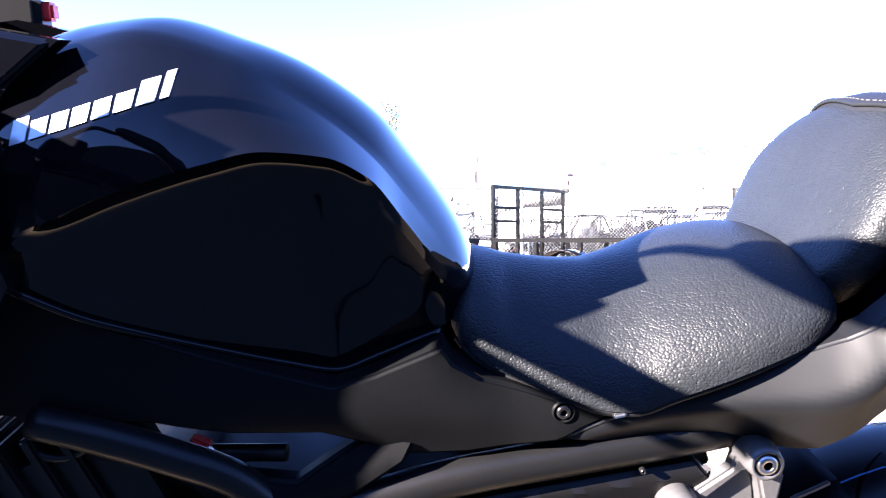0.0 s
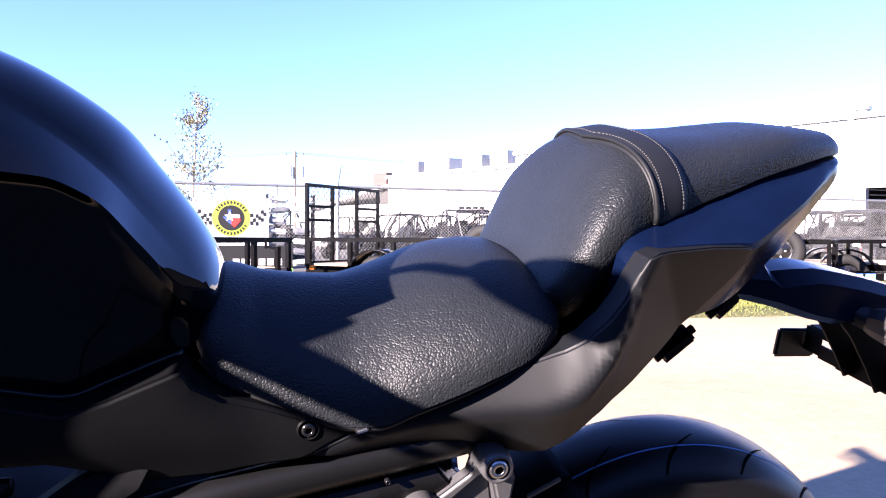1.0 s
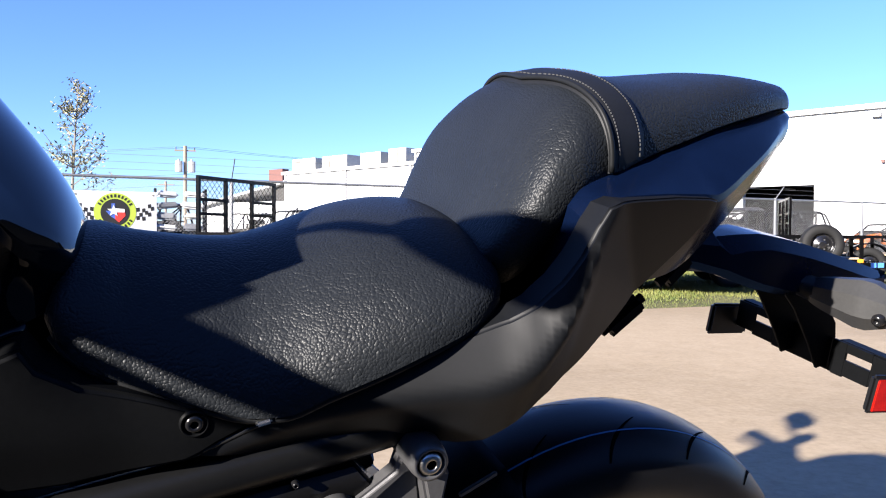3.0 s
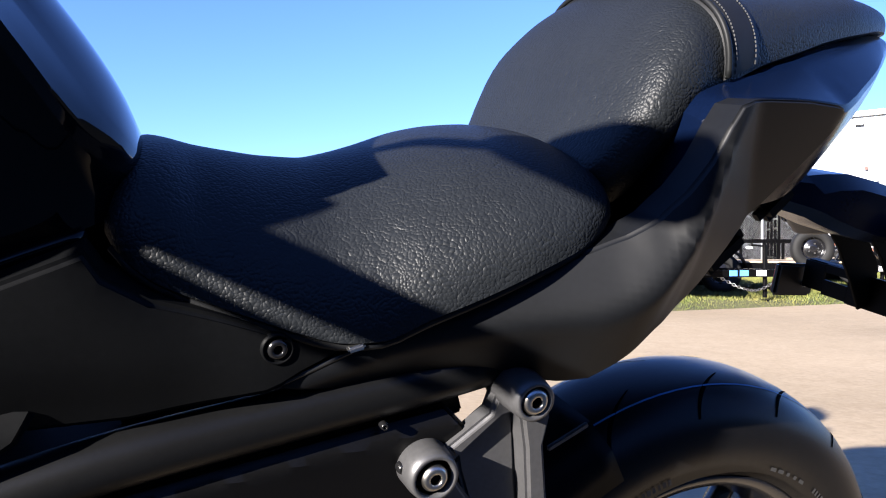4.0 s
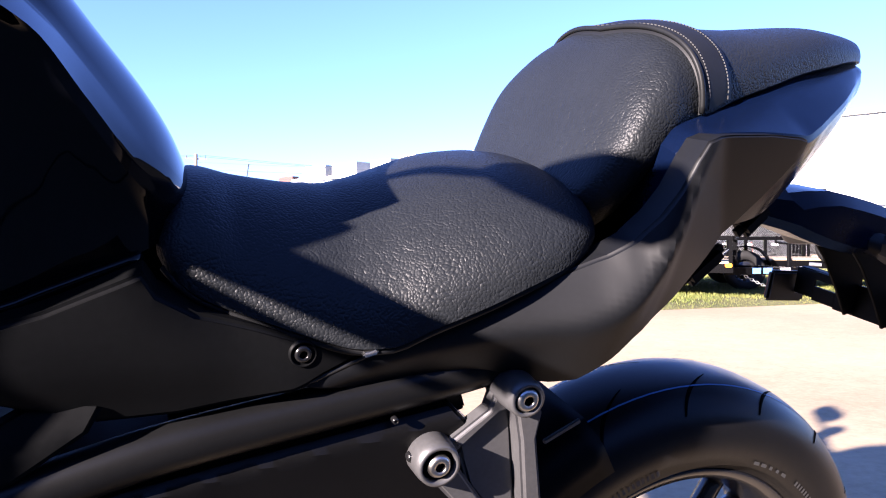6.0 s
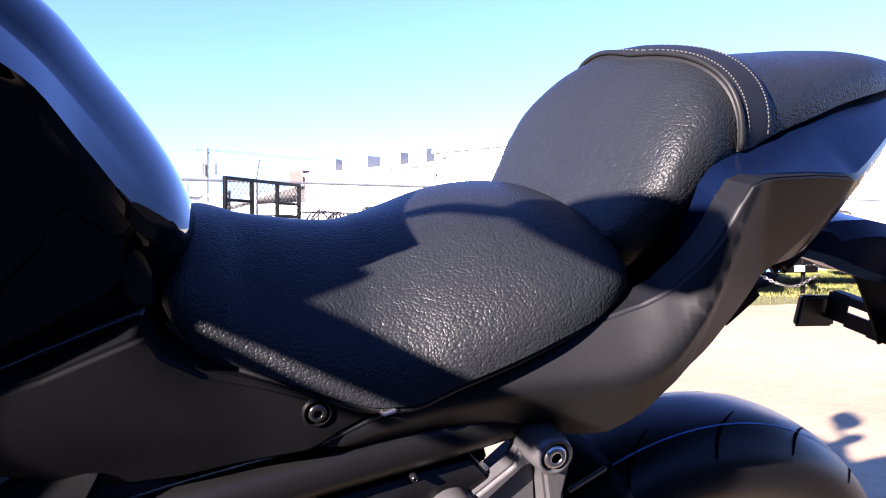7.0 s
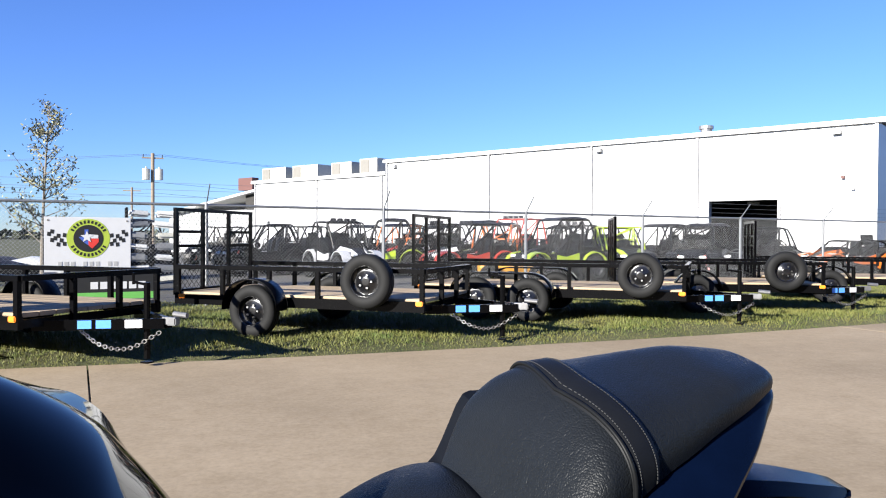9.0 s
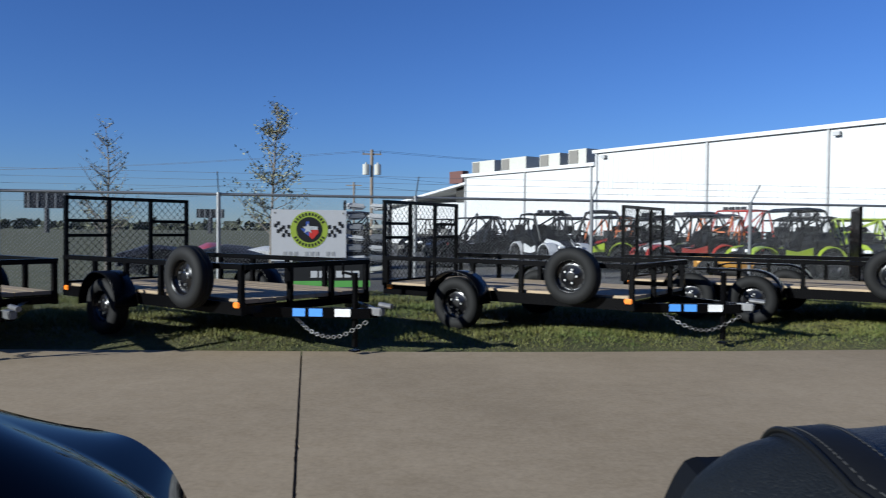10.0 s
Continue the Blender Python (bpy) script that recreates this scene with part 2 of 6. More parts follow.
def smooth_path(points, n):
    """Catmull-Rom through the points."""
    P = [Vector(p) for p in points]
    P = [2 * P[0] - P[1], *P, 2 * P[-1] - P[-2]]
    out = []
    for i in range(1, len(P) - 2):
        for k in range(n):
            u = k / n
            a, b, c, d = P[i - 1], P[i], P[i + 1], P[i + 2]
            out.append(0.5 * (2 * b + (c - a) * u + (2 * a - 5 * b + 4 * c - d) * u * u + (3 * b - a - 3 * c + d) * u ** 3))
    out.append(P[-2])
    return out


def tube(bm, points, r, seg=8, n=5, flat=1.0):
    """A bent round tube."""
    pts = smooth_path(points, n) if n > 1 else [Vector(p) for p in points]
    rings = []
    side = None
    for i, p in enumerate(pts):
        d = (pts[min(i + 1, len(pts) - 1)] - pts[max(i - 1, 0)]).normalized()
        if side is None:
            side = d.orthogonal().normalized()
        side = (side - d * side.dot(d)).normalized()
        up = d.cross(side)
        rad = r(i / (len(pts) - 1)) if callable(r) else r
        rings.append([bm.verts.new(p + rad * (math.cos(t) * side + flat * math.sin(t) * up)) for t in [2 * math.pi * k / seg for k in range(seg)]])
    skin(bm, rings)
    return bm


def skin(bm, rings, closed=True, caps=True):
    for a, b in zip(rings, rings[1:]):
        k = len(a)
        for j in range(k if closed else k - 1):
            bm.faces.new((a[j], a[(j + 1) % k], b[(j + 1) % k], b[j]))
    if caps:
        bm.faces.new(rings[0][::-1])
        bm.faces.new(rings[-1])


def lathe(bm, profile, seg=48, m=None, close=False):
    """Turn (radius, along) pairs round the y axis."""
    rings = []
    for r, y in profile:
        ring = []
        for k in range(seg):
            t = 2 * math.pi * k / seg
            v = Vector((r * math.cos(t), y, r * math.sin(t)))
            ring.append(bm.verts.new(m @ v if m is not None else v))
        rings.append(ring)
    if close:
        rings.append(rings[0])
    for a, b in zip(rings, rings[1:]):
        for j in range(seg):
            bm.faces.new((a[j], a[(j + 1) % seg], b[(j + 1) % seg], b[j]))
    return bm


def curve(keys, cols):
    """Smooth functions of x from a few keyed rows: each row x, then a value for each column."""
    xs = [k[0] for k in keys]
    out = []
    for c in range(1, cols + 1):
        ys = [k[c] for k in keys]
        slope = []
        for i in range(len(xs)):
            if i in (0, len(xs) - 1):
                j = 0 if i == 0 else len(xs) - 2
                slope.append((ys[j + 1] - ys[j]) / (xs[j + 1] - xs[j]))
            else:
                d0 = (ys[i] - ys[i - 1]) / (xs[i] - xs[i - 1])
                d1 = (ys[i + 1] - ys[i]) / (xs[i + 1] - xs[i])
                slope.append(0 if d0 * d1 <= 0 else 2 * d0 * d1 / (d0 + d1))

        def f(x, ys=ys, slope=slope):
            x = min(max(x, xs[0]), xs[-1])
            i = 0
            while i < len(xs) - 2 and x > xs[i + 1]:
                i += 1
            h = xs[i + 1] - xs[i]
            t = (x - xs[i]) / h
            return ((1 + 2 * t) * (1 - t) ** 2 * ys[i] + t * (1 - t) ** 2 * h * slope[i]
                    + t * t * (3 - 2 * t) * ys[i + 1] + t * t * (t - 1) * h * slope[i + 1])
        out.append(f)
    return out


def loft(bm, x0, x1, n, half):
    """Mirrored skin along x: half(x) gives (y, z) from the top middle outwards and down to the bottom middle."""
    rings = []
    for i in range(n + 1):
        x = x0 + (x1 - x0) * i / n
        h = half(x)
        ring = [bm.verts.new((x, y, z)) for y, z in h] + [bm.verts.new((x, -y, z)) for y, z in h[-2:0:-1]]
        rings.append(ring)
    skin(bm, rings)
    return bm


def panel(poly, y_out, thick, step=0.02, bevel=0.004):
    """A moulded panel: an outline in x and z, cut into a grid and bent to y_out(x, z), with a rounded rim."""
    bm = bmesh.new()
    f = bm.faces.new([bm.verts.new((x, 0, z)) for x, z in poly])
    if f.normal.y > 0:
        f.normal_flip()
    r = bmesh.ops.extrude_face_region(bm, geom=[f])
    vs = [g for g in r["geom"] if isinstance(g, bmesh.types.BMVert)]
    bmesh.ops.translate(bm, vec=(0, thick, 0), verts=vs)
    bm.normal_update()
    bmesh.ops.recalc_face_normals(bm, faces=bm.faces)
    if bevel:
        rim = [ed for ed in bm.edges if all(v.co.y < 1e-6 for v in ed.verts)]
        bmesh.ops.bevel(bm, geom=rim, offset=bevel, segments=3, affect="EDGES", clamp_overlap=True)
    for ax in (0, 2):
        lo, hi = min(v.co[ax] for v in bm.verts), max(v.co[ax] for v in bm.verts)
        k = int((hi - lo) / step)
        for i in range(1, k):
            co, no = Vector((0, 0, 0)), Vector((0, 0, 0))
            co[ax], no[ax] = lo + (hi - lo) * i / k, 1
            bmesh.ops.bisect_plane(bm, geom=bm.verts[:] + bm.edges[:] + bm.faces[:], plane_co=co, plane_no=no, dist=1e-5)
    for v in bm.verts:
        v.co.y += y_out(v.co.x, v.co.z)
    return bm


def mirrored(bm):
    c = bm.copy()
    bmesh.ops.scale(c, vec=(1, -1, 1), verts=c.verts)
    bmesh.ops.reverse_faces(c, faces=c.faces)
    return c


def both(name, bm, material, parent, label="", smooth=True):
    """A panel and its twin on the other side of the bike."""
    o = part(name, mirrored(bm), material, parent, label, smooth)
    q = part(name, bm, material, parent, label, smooth)
    sharp(o, 38), sharp(q, 38)
    return q, o


def sharp(ob, degrees=35):
    """Smooth faces with crisp creases."""
    ob.data.shade_smooth()
    ob.data.set_sharp_from_angle(angle=radians(degrees))
    return ob

# ---- ground ----
def edge_y(x):
    """Where the concrete meets the grass."""
    return 6.30 + 0.075 * x + 0.0085 * x * x if x > 0 else 6.30 + 0.04 * x


def fence_y(x):
    return 11.6 + 0.25 * (x + 0.6)


def sheet(points, z):
    bm = bmesh.new()
    bm.faces.new([bm.verts.new((x, y, z)) for x, y in points])
    return bm


ground = tagged(part("ground", sheet([(-900, -900), (900, -900), (900, 900), (-900, 900)], -0.06), SOIL), "dry green and brown grass field reaching the horizon", "ground", kind="structure")

yard = [(-4, fence_y(-4) + 0.6), (45, fence_y(45) + 0.6), (45, 75), (-14, 75)]
tagged(part("ground_yard", sheet(yard, -0.03), GRAVEL), "pale crushed stone yard behind the chain-link fence", "ground", kind="structure")

# concrete slabs with an open joint between them, running away from the bike
pavement = thing("pavement", "sun-bleached beige concrete paving with one dark joint", "pavement", kind="structure")
JX = lambda y: -1.222 - (y - 5.86) * 0.204       # the joint's line
JGAP = 0.007
def slab(xa, xb, name="slab"):
    """One slab between two sloping lines; its far rim follows the grass."""
    bm = bmesh.new()
    near, top, steps = -14.0, 0.0, 24
    front, rear = [], []
    for i in range(steps + 1):
        u = i / steps
        x = xa(6.3) + (xb(6.3) - xa(6.3)) * u
        for _ in range(3):
            y = edge_y(x)
            x = xa(y) + (xb(y) - xa(y)) * u
        rear.append((x, y + 0.03 * noise.noise((x * 1.7, 0, 3))))
        front.append((xa(near) + (xb(near) - xa(near)) * u, near))
    # worn, crumbling long edges
    worn = lambda y, c: 0.006 * noise.noise((y * 9.0, c, 1)) + 0.004 * noise.noise((y * 40.0, c, 5)) + 0.012 * max(0, noise.noise((y * 6.0, c, 9)) - 0.25)
    right = [(xb(y) - abs(worn(y, xb(0))), y) for y in np.arange(0.5, rear[-1][1] - 0.03, 0.025)]
    left = [(xa(y) + abs(worn(y, xa(0) + 3)), y) for y in np.arange(0.5, rear[0][1] - 0.03, 0.025)]
    f = bm.faces.new([bm.verts.new((x, y, top)) for x, y in front + right + rear[::-1] + left[::-1]])
    if f.normal.z < 0:
        f.normal_flip()
    g = bmesh.ops.extrude_face_region(bm, geom=[f])
    vs = [v for v in g["geom"] if isinstance(v, bmesh.types.BMVert)]
    bmesh.ops.translate(bm, vec=(0, 0, -0.05), verts=vs)
    bmesh.ops.recalc_face_normals(bm, faces=bm.faces)
    return part(name, bm, CONCRETE, pavement)


for k in range(-3, 4):
    slab(lambda y, k=k: JX(y) + 9.0 * k + JGAP, lambda y, k=k: JX(y) + 9.0 * (k + 1) - JGAP)
part("joint_bed", sheet([(-30, -14), (40, -14), (40, 6.0), (-30, 5.0)], -0.016), JOINT, pavement, "dark dirt filling the joint")

# added unseen wall behind the row; its height keeps the near ground in shade
shade_wall = part("wall_shade_caster", box_between(bmesh.new(), (-40, -9.2, 0), (40, -9.0, 5.33)), SHADEWALL)
tagged(shade_wall, "plain dark unseen wall added to shade the near ground", "wall", kind="structure")

# the verge lies a little over the lot
def turf(x, y):
    u = min(1, max(0, (y - edge_y(x)) / 0.7))
    v = min(1, max(0, (fence_y(x) + 1.5 - y) / 0.6))
    return -0.056 + 0.094 * min(u * u * (3 - 2 * u), v) + 0.008 * noise.noise((x, y, 2)) * u * v


bm = bmesh.new()
rows = []
for i in range(61):
    x = -12 + 0.5 * i
    a, b = edge_y(x) - 0.1, fence_y(x) + 1.6
    rows.append([bm.verts.new((x, a + (b - a) * (j / 30) ** 1.4, turf(x, a + (b - a) * (j / 30) ** 1.4))) for j in range(31)])
for p, q in zip(rows, rows[1:]):
    for j in range(30):
        bm.faces.new((p[j], q[j], q[j + 1], p[j + 1]))
tagged(part("ground_verge", bm, SOIL, smooth=True), "raised strip of soil under patchy green and straw grass", "ground", kind="structure")

# tufts of weed at the joint's far end and the grass verge itself
def blades(name, label, count, place, height, material, seed):
    rng = random.Random(seed)
    verts, faces = [], []
    while len(faces) < count:
        x, y = place(rng)
        h = height(x, y, rng)
        if h <= 0:
            continue
        t, w = rng.uniform(0, 6.283), rng.uniform(0.003, 0.007)
        lean, ld = rng.uniform(0.1, 1.1) * h, rng.uniform(0, 6.283)
        i = len(verts)
        z = turf(x, y)
        verts += [(x - w * math.cos(t), y - w * math.sin(t), z - 0.01), (x + w * math.cos(t), y + w * math.sin(t), z - 0.01),
                  (x + lean * math.cos(ld), y + lean * math.sin(ld), z + h)]
        faces.append((i, i + 1, i + 2))
    me = bpy.data.meshes.new(name)
    me.from_pydata(verts, [], faces)
    me.materials.append(material)
    return tagged(new(name, me), label, "grass", kind="stuff")


def verge(rng):
    x = rng.uniform(-9, 17)
    w = fence_y(x) + 0.8 - edge_y(x)
    return x, edge_y(x) + w * rng.random() ** 1.25 - 0.01


def tall(x, y, rng):
    n = noise.noise((x * 0.8, y * 0.8, 0)) + 0.5 * noise.noise((x * 3, y * 3, 5))
    near = min(1, max(0.25, (y - edge_y(x)) / 0.8))
    return max(0.012, (0.042 + 0.035 * n) * near * rng.uniform(0.5, 1.5))


blades("grass", "uneven mown green grass verge with straw patches", 240000, verge, tall, GRASS, 3)
blades("weed", "small dry weeds growing out of the paving joint", 130,
       lambda r: (JX(5.9) + r.gauss(0.03, 0.07), edge_y(-1.25) + r.gauss(-0.06, 0.09)), lambda x, y, r: r.uniform(0.01, 0.07), GRASS, 4)

# ---- utility trailers ----
DECK_Z, RAIL_Z = 0.43, 0.735


def wheel_unit(name, parent, centre, axis_side, r=0.282, w=0.175, label=""):
    """Tyre and steel wheel; the dished face looks along axis_side (+1 or -1 on y)."""
    m = Matrix.Translation(centre) @ Matrix.Diagonal((1, -axis_side, 1, 1))
    bm = bmesh.new()
    h = w / 2
    lathe(bm, [(r * 0.55, -h * 0.72), (r * 0.59, -h * 0.95), (r * 0.80, -h), (r * 0.93, -h * 0.86), (r * 0.99, -h * 0.62), (r, -h * 0.3), (r * 0.985, -h * 0.28),
               (r * 0.985, -h * 0.2), (r, -h * 0.18), (r, h * 0.18), (r * 0.985, h * 0.2), (r * 0.985, h * 0.28), (r, h * 0.3), (r * 0.99, h * 0.62), (r * 0.93, h * 0.86),
               (r * 0.80, h), (r * 0.59, h * 0.95), (r * 0.55, h * 0.72)], 40, m, close=True)
    bmesh.ops.recalc_face_normals(bm, faces=bm.faces)
    tyre = part("tyre", bm, TRTYRE, parent, label, smooth=True)
    bm = bmesh.new()
    lathe(bm, [(r * 0.575, -h * 0.80), (r * 0.56, -h * 0.84), (r * 0.545, -h * 0.6), (r * 0.53, -h * 0.2), (r * 0.45, -h * 0.10), (r * 0.36, -h * 0.32),
               (r * 0.22, -h * 0.42), (r * 0.20, -h * 0.50), (r * 0.12, -h * 0.52), (0.001, -h * 0.52)], 40, m)
    bmesh.ops.recalc_face_normals(bm, faces=bm.faces)
    rim = part("rim", bm, RIM, tyre, "glossy black steel wheel", smooth=True)
    bm = bmesh.new()
    for k in range(8):
        t = 2 * math.pi * k / 8
        p = Vector((0.44 * r * math.cos(t), -h * 0.12, 0.44 * r * math.sin(t)))
        bar(bm, m @ p, m @ (p + Vector((0, -0.006, 0))), 0.022, seg=8)
    tagged(part("vent_hole", bm, V_BLACK, tyre), kind="stuff")
    bm = bmesh.new()
    for k in range(5):
        t = 2 * math.pi * k / 5
        p = Vector((0.24 * r * math.cos(t), -h * 0.40, 0.24 * r * math.sin(t)))
        bar(bm, m @ p, m @ (p + Vector((0, -0.022, 0))), 0.011, seg=6)
    tagged(part("wheel_nut", bm, CHROME, tyre, "bright wheel nuts"), kind="stuff")
    return tyre


def trailer(lg, lf, lt, width, tandem, spare_at, gate_h, solid_gate=False):
    """An open utility trailer; x points to its tongue, the axle is at x = 0, the y side at -width / 2 faces the lot."""
    t = thing("utility_trailer", "black utility trailer with pine deck, raised ramp gate and spare wheel", "trailer", "row of utility trailers")
    w = width / 2
    for y in (-w, w):
        part("side_beam", bar(bmesh.new(), (-lg, y, DECK_Z - 0.06), (lf, y, DECK_Z - 0.06), 0.05, 0.11), TRAILER, t)
    for x in (-lg + 0.03, -0.5, 0.5, lf - 0.03):
        part("cross_beam", bar(bmesh.new(), (x, -w, DECK_Z - 0.07), (x, w, DECK_Z - 0.07), 0.05, 0.07), TRAILER, t)
    # planks
    n = 9
    me = None
    for i in range(n):
        y = -w + 0.03 + (i + 0.5) * (2 * w - 0.06) / n
        if me is None:
            bm = bmesh.new()
            box(bm, (lg + lf - 0.04, (2 * w - 0.06) / n - 0.008, 0.036), None, 0.004)
            o = part("deck_plank", bm, DECK, t)
            me = o.data
        else:
            o = new("deck_plank", me)
            o.parent = t
        o.location = ((lf - lg) / 2, y, DECK_Z + 0.0)
    # rails and posts
    for y in (-w, w):
        bm = bmesh.new()
        bar(bm, (-lg, y, RAIL_Z), (lf, y, RAIL_Z), 0.05, 0.05)
        part("top_rail", bm, TRAILER, t)
    bm = bmesh.new()
    bar(bm, (lf, -w, RAIL_Z), (lf, w, RAIL_Z), 0.05, 0.05)
    part("front_rail", bm, TRAILER, t)
    k = 5
    for y in (-w, w):
        for i in range(k + 1):
            bm = bmesh.new()
            x = -lg + 0.03 + (lf + lg - 0.06) * i / k
            bar(bm, (x, y, DECK_Z - 0.1), (x, y, RAIL_Z), 0.045)
            part("rail_post", bm, TRAILER, t)
    for y in (-w / 3, w / 3):
        bm = bmesh.new()
        bar(bm, (lf, y, DECK_Z - 0.1), (lf, y, RAIL_Z), 0.045)
        part("rail_post", bm, TRAILER, t)
    # wheels and fenders
    xs = (-0.36, 0.36) if tandem else (0.0,)
    for y, s in ((-w - 0.15, -1), (w + 0.15, 1)):
        for x in xs:
            wheel_unit("wheel", t, (x, y, 0.283), s)
        bm = bmesh.new()
        reach = (0.36 if tandem else 0.0)
        outer = []
        for i in range(25):
            a = math.pi * (1 - i / 24)
            px = 0.335 * math.cos(a) + (reach if math.cos(a) > 0 else -reach)
            outer.append((px, 0.300 + 0.335 * math.sin(a) ** 0.8))
        rings = []
        for px, pz in outer:
            rings.append([bm.verts.new((px, y + q, pz + dz)) for q, dz in ((-0.12, -0.02), (-0.11, 0.0), (0.11, 0.0), (0.12, -0.02), (0.11, -0.006), (-0.11, -0.006))])
        skin(bm, rings)
        part("fender", bm, TRAILER, t, "rounded black steel fender", smooth=True)
        bm = bmesh.new()
        bar(bm, (-reach - 0.1, y, 0.283), (-reach - 0.1, y - s * 0.3, 0.283), 0.03, seg=8)
        bar(bm, (reach, y, 0.283), (reach, y - s * 0.3, 0.283), 0.03, seg=8)
        part("axle_stub", bm, TRAILER, t)
    # ramp gate stands up at the rear
    bm = bmesh.new()
    for z in (DECK_Z + 0.02, gate_h - 0.02):
        bar(bm, (-lg - 0.03, -w + 0.03, z), (-lg - 0.03, w - 0.03, z), 0.04)
    for q, z in ((-1, 0.55), (-1, 0.72), (1, 0.55), (1, 0.72)):
        zz = DECK_Z + (gate_h - DECK_Z) * z
        bar(bm, (-lg - 0.03, q * (w - 0.03), zz), (-lg - 0.03, q * w / 3, zz), 0.035)
    gate = part("ramp_gate", bm, TRAILER, t)
    for y in (-w + 0.03, w - 0.03, -w / 3, w / 3):
        bm = bmesh.new()
        bar(bm, (-lg - 0.03, y, DECK_Z - 0.02), (-lg - 0.03, y, gate_h), 0.04)
        part("gate_upright", bm, TRAILER, gate)
    # expanded mesh in the gate: two families of thin strands
    bm = bmesh.new()
    h = gate_h - DECK_Z
    for fam in (1, -1):
        c = -h
        while c < 2 * w:
            y0, z0, y1, z1 = c, 0.0, c + h, h
            if y0 < 0:
                z0, y0 = z0 - y0, 0.0
            if y1 > 2 * w:
                z1, y1 = z1 - (y1 - 2 * w), 2 * w
            if y1 - y0 > 0.02:
                f = (lambda yy: -w + yy) if fam == 1 else (lambda yy: w - yy)
                bar(bm, (-lg - 0.035, f(y0), DECK_Z + z0), (-lg - 0.035, f(y1), DECK_Z + z1), 0.010 if solid_gate else 0.004)
            c += 0.05 if solid_gate else 0.085
    part("gate_mesh", bm, TRAILER, gate, "expanded steel mesh")
    # tongue, jack, chain, labels
    for s in (-1, 1):
        bm = bmesh.new()
        bar(bm, (lf - 0.1, s * w * 0.75, DECK_Z - 0.104), (lf + lt - 0.12, s * 0.03, DECK_Z - 0.104), 0.05, 0.09)
        part("tongue_beam", bm, TRAILER, t)
    bm = bmesh.new()
    box_between(bm, (lf + lt - 0.16, -0.035, DECK_Z - 0.12), (lf + lt + 0.0, 0.035, DECK_Z - 0.05), 0.01)
    bar(bm, (lf + lt - 0.04, 0, DECK_Z - 0.02), (lf + lt + 0.10, 0, DECK_Z - 0.03), 0.024, seg=10)
    part("coupler", bm, COUPLER, t, "grey steel ball coupler")
    bm = bmesh.new()
    bar(bm, (lf + lt - 0.27, -0.07, 0.02), (lf + lt - 0.27, -0.07, 0.68), 0.028, seg=10)
    box_between(bm, (lf + lt - 0.31, -0.11, -0.02), (lf + lt - 0.23, -0.03, -0.005))
    bar(bm, (lf + lt - 0.27, -0.07, 0.66), (lf + lt - 0.42, -0.07, 0.68), 0.012, seg=6)
    bar(bm, (lf + lt - 0.42, -0.07, 0.66), (lf + lt - 0.42, -0.07, 0.76), 0.012, seg=6)
    part("jack", bm, TRAILER, t, "swivel jack with crank")
    chain = [Vector((lf + lt * 0.45 - 0.35, -0.30, 0.30)), Vector((lf + lt * 0.6 - 0.2, -0.30, 0.15)), Vector((lf + lt - 0.35, -0.2, 0.12)), Vector((lf + lt - 0.1, -0.1, 0.26))]
    pts = smooth_path(chain, 9)
    bm = bmesh.new()
    for i in range(len(pts) - 1):
        u = (pts[i + 1] - pts[i]).normalized()
        s = u.cross(Vector((0, 0, 1))).normalized() if i % 2 else u.cross(u.cross(Vector((0, 0, 1)))).normalized()
        mid, L = (pts[i] + pts[i + 1]) / 2, (pts[i + 1] - pts[i]).length * 0.66
        ring = [mid + u * L * math.cos(a) + s * 0.016 * math.sin(a) for a in [math.pi * q / 4 for q in range(8)]]
        for q in range(8):
            bar(bm, ring[q], ring[(q + 1) % 8], 0.0065)
    part("safety_chain", bm, CHROME, t, "bright steel safety chain")
    d = Vector((lt - 0.02, w * 0.72, 0)).normalized()
    base = Vector((lf - 0.1, -w * 0.75, DECK_Z - 0.100))
    nrm = Vector((d.y, -d.x, 0))
    for s, L, m, nm in ((0.41, 0.11, LABELBLUE, "blue_decal"), (0.56, 0.12, LABELBLUE, "blue_decal"), (0.80, 0.14, LABELWHITE, "white_decal")):
        bm = bmesh.new()
        c = base + d * s + nrm * 0.028
        mm = Matrix.Translation(c) @ Matrix.Rotation(math.atan2(d.y, d.x), 4, "Z")
        box(bm, (L, 0.004, 0.07), mm)
        part(nm, bm, m, t)
    for x in (lf - 0.05, -lg + 0.1):
        bm = bmesh.new()
        box_between(bm, (x - 0.04, -w - 0.045, DECK_Z - 0.05), (x + 0.04, -w - 0.02, DECK_Z), 0.008)
        part("marker_light", bm, AMBER, t, "amber side marker lens")
    # spare on the lot side
    sp = wheel_unit("wheel", t, (spare_at, -w - 0.14, 0.63), -1, label="spare tyre bolted to the side rail")
    bm = bmesh.new()
    bar(bm, (spare_at, -w - 0.10, 0.66), (spare_at, -w, 0.66), 0.06)
    bar(bm, (spare_at, -w - 0.02, 0.45), (spare_at, -w - 0.02, 0.72), 0.06)
    part("spare_bracket", bm, TRAILER, t)
    return t


def put(t, x, y, deg):
    t.matrix_basis = pose(x, y, 0.045, 0, 0, deg)
    return t


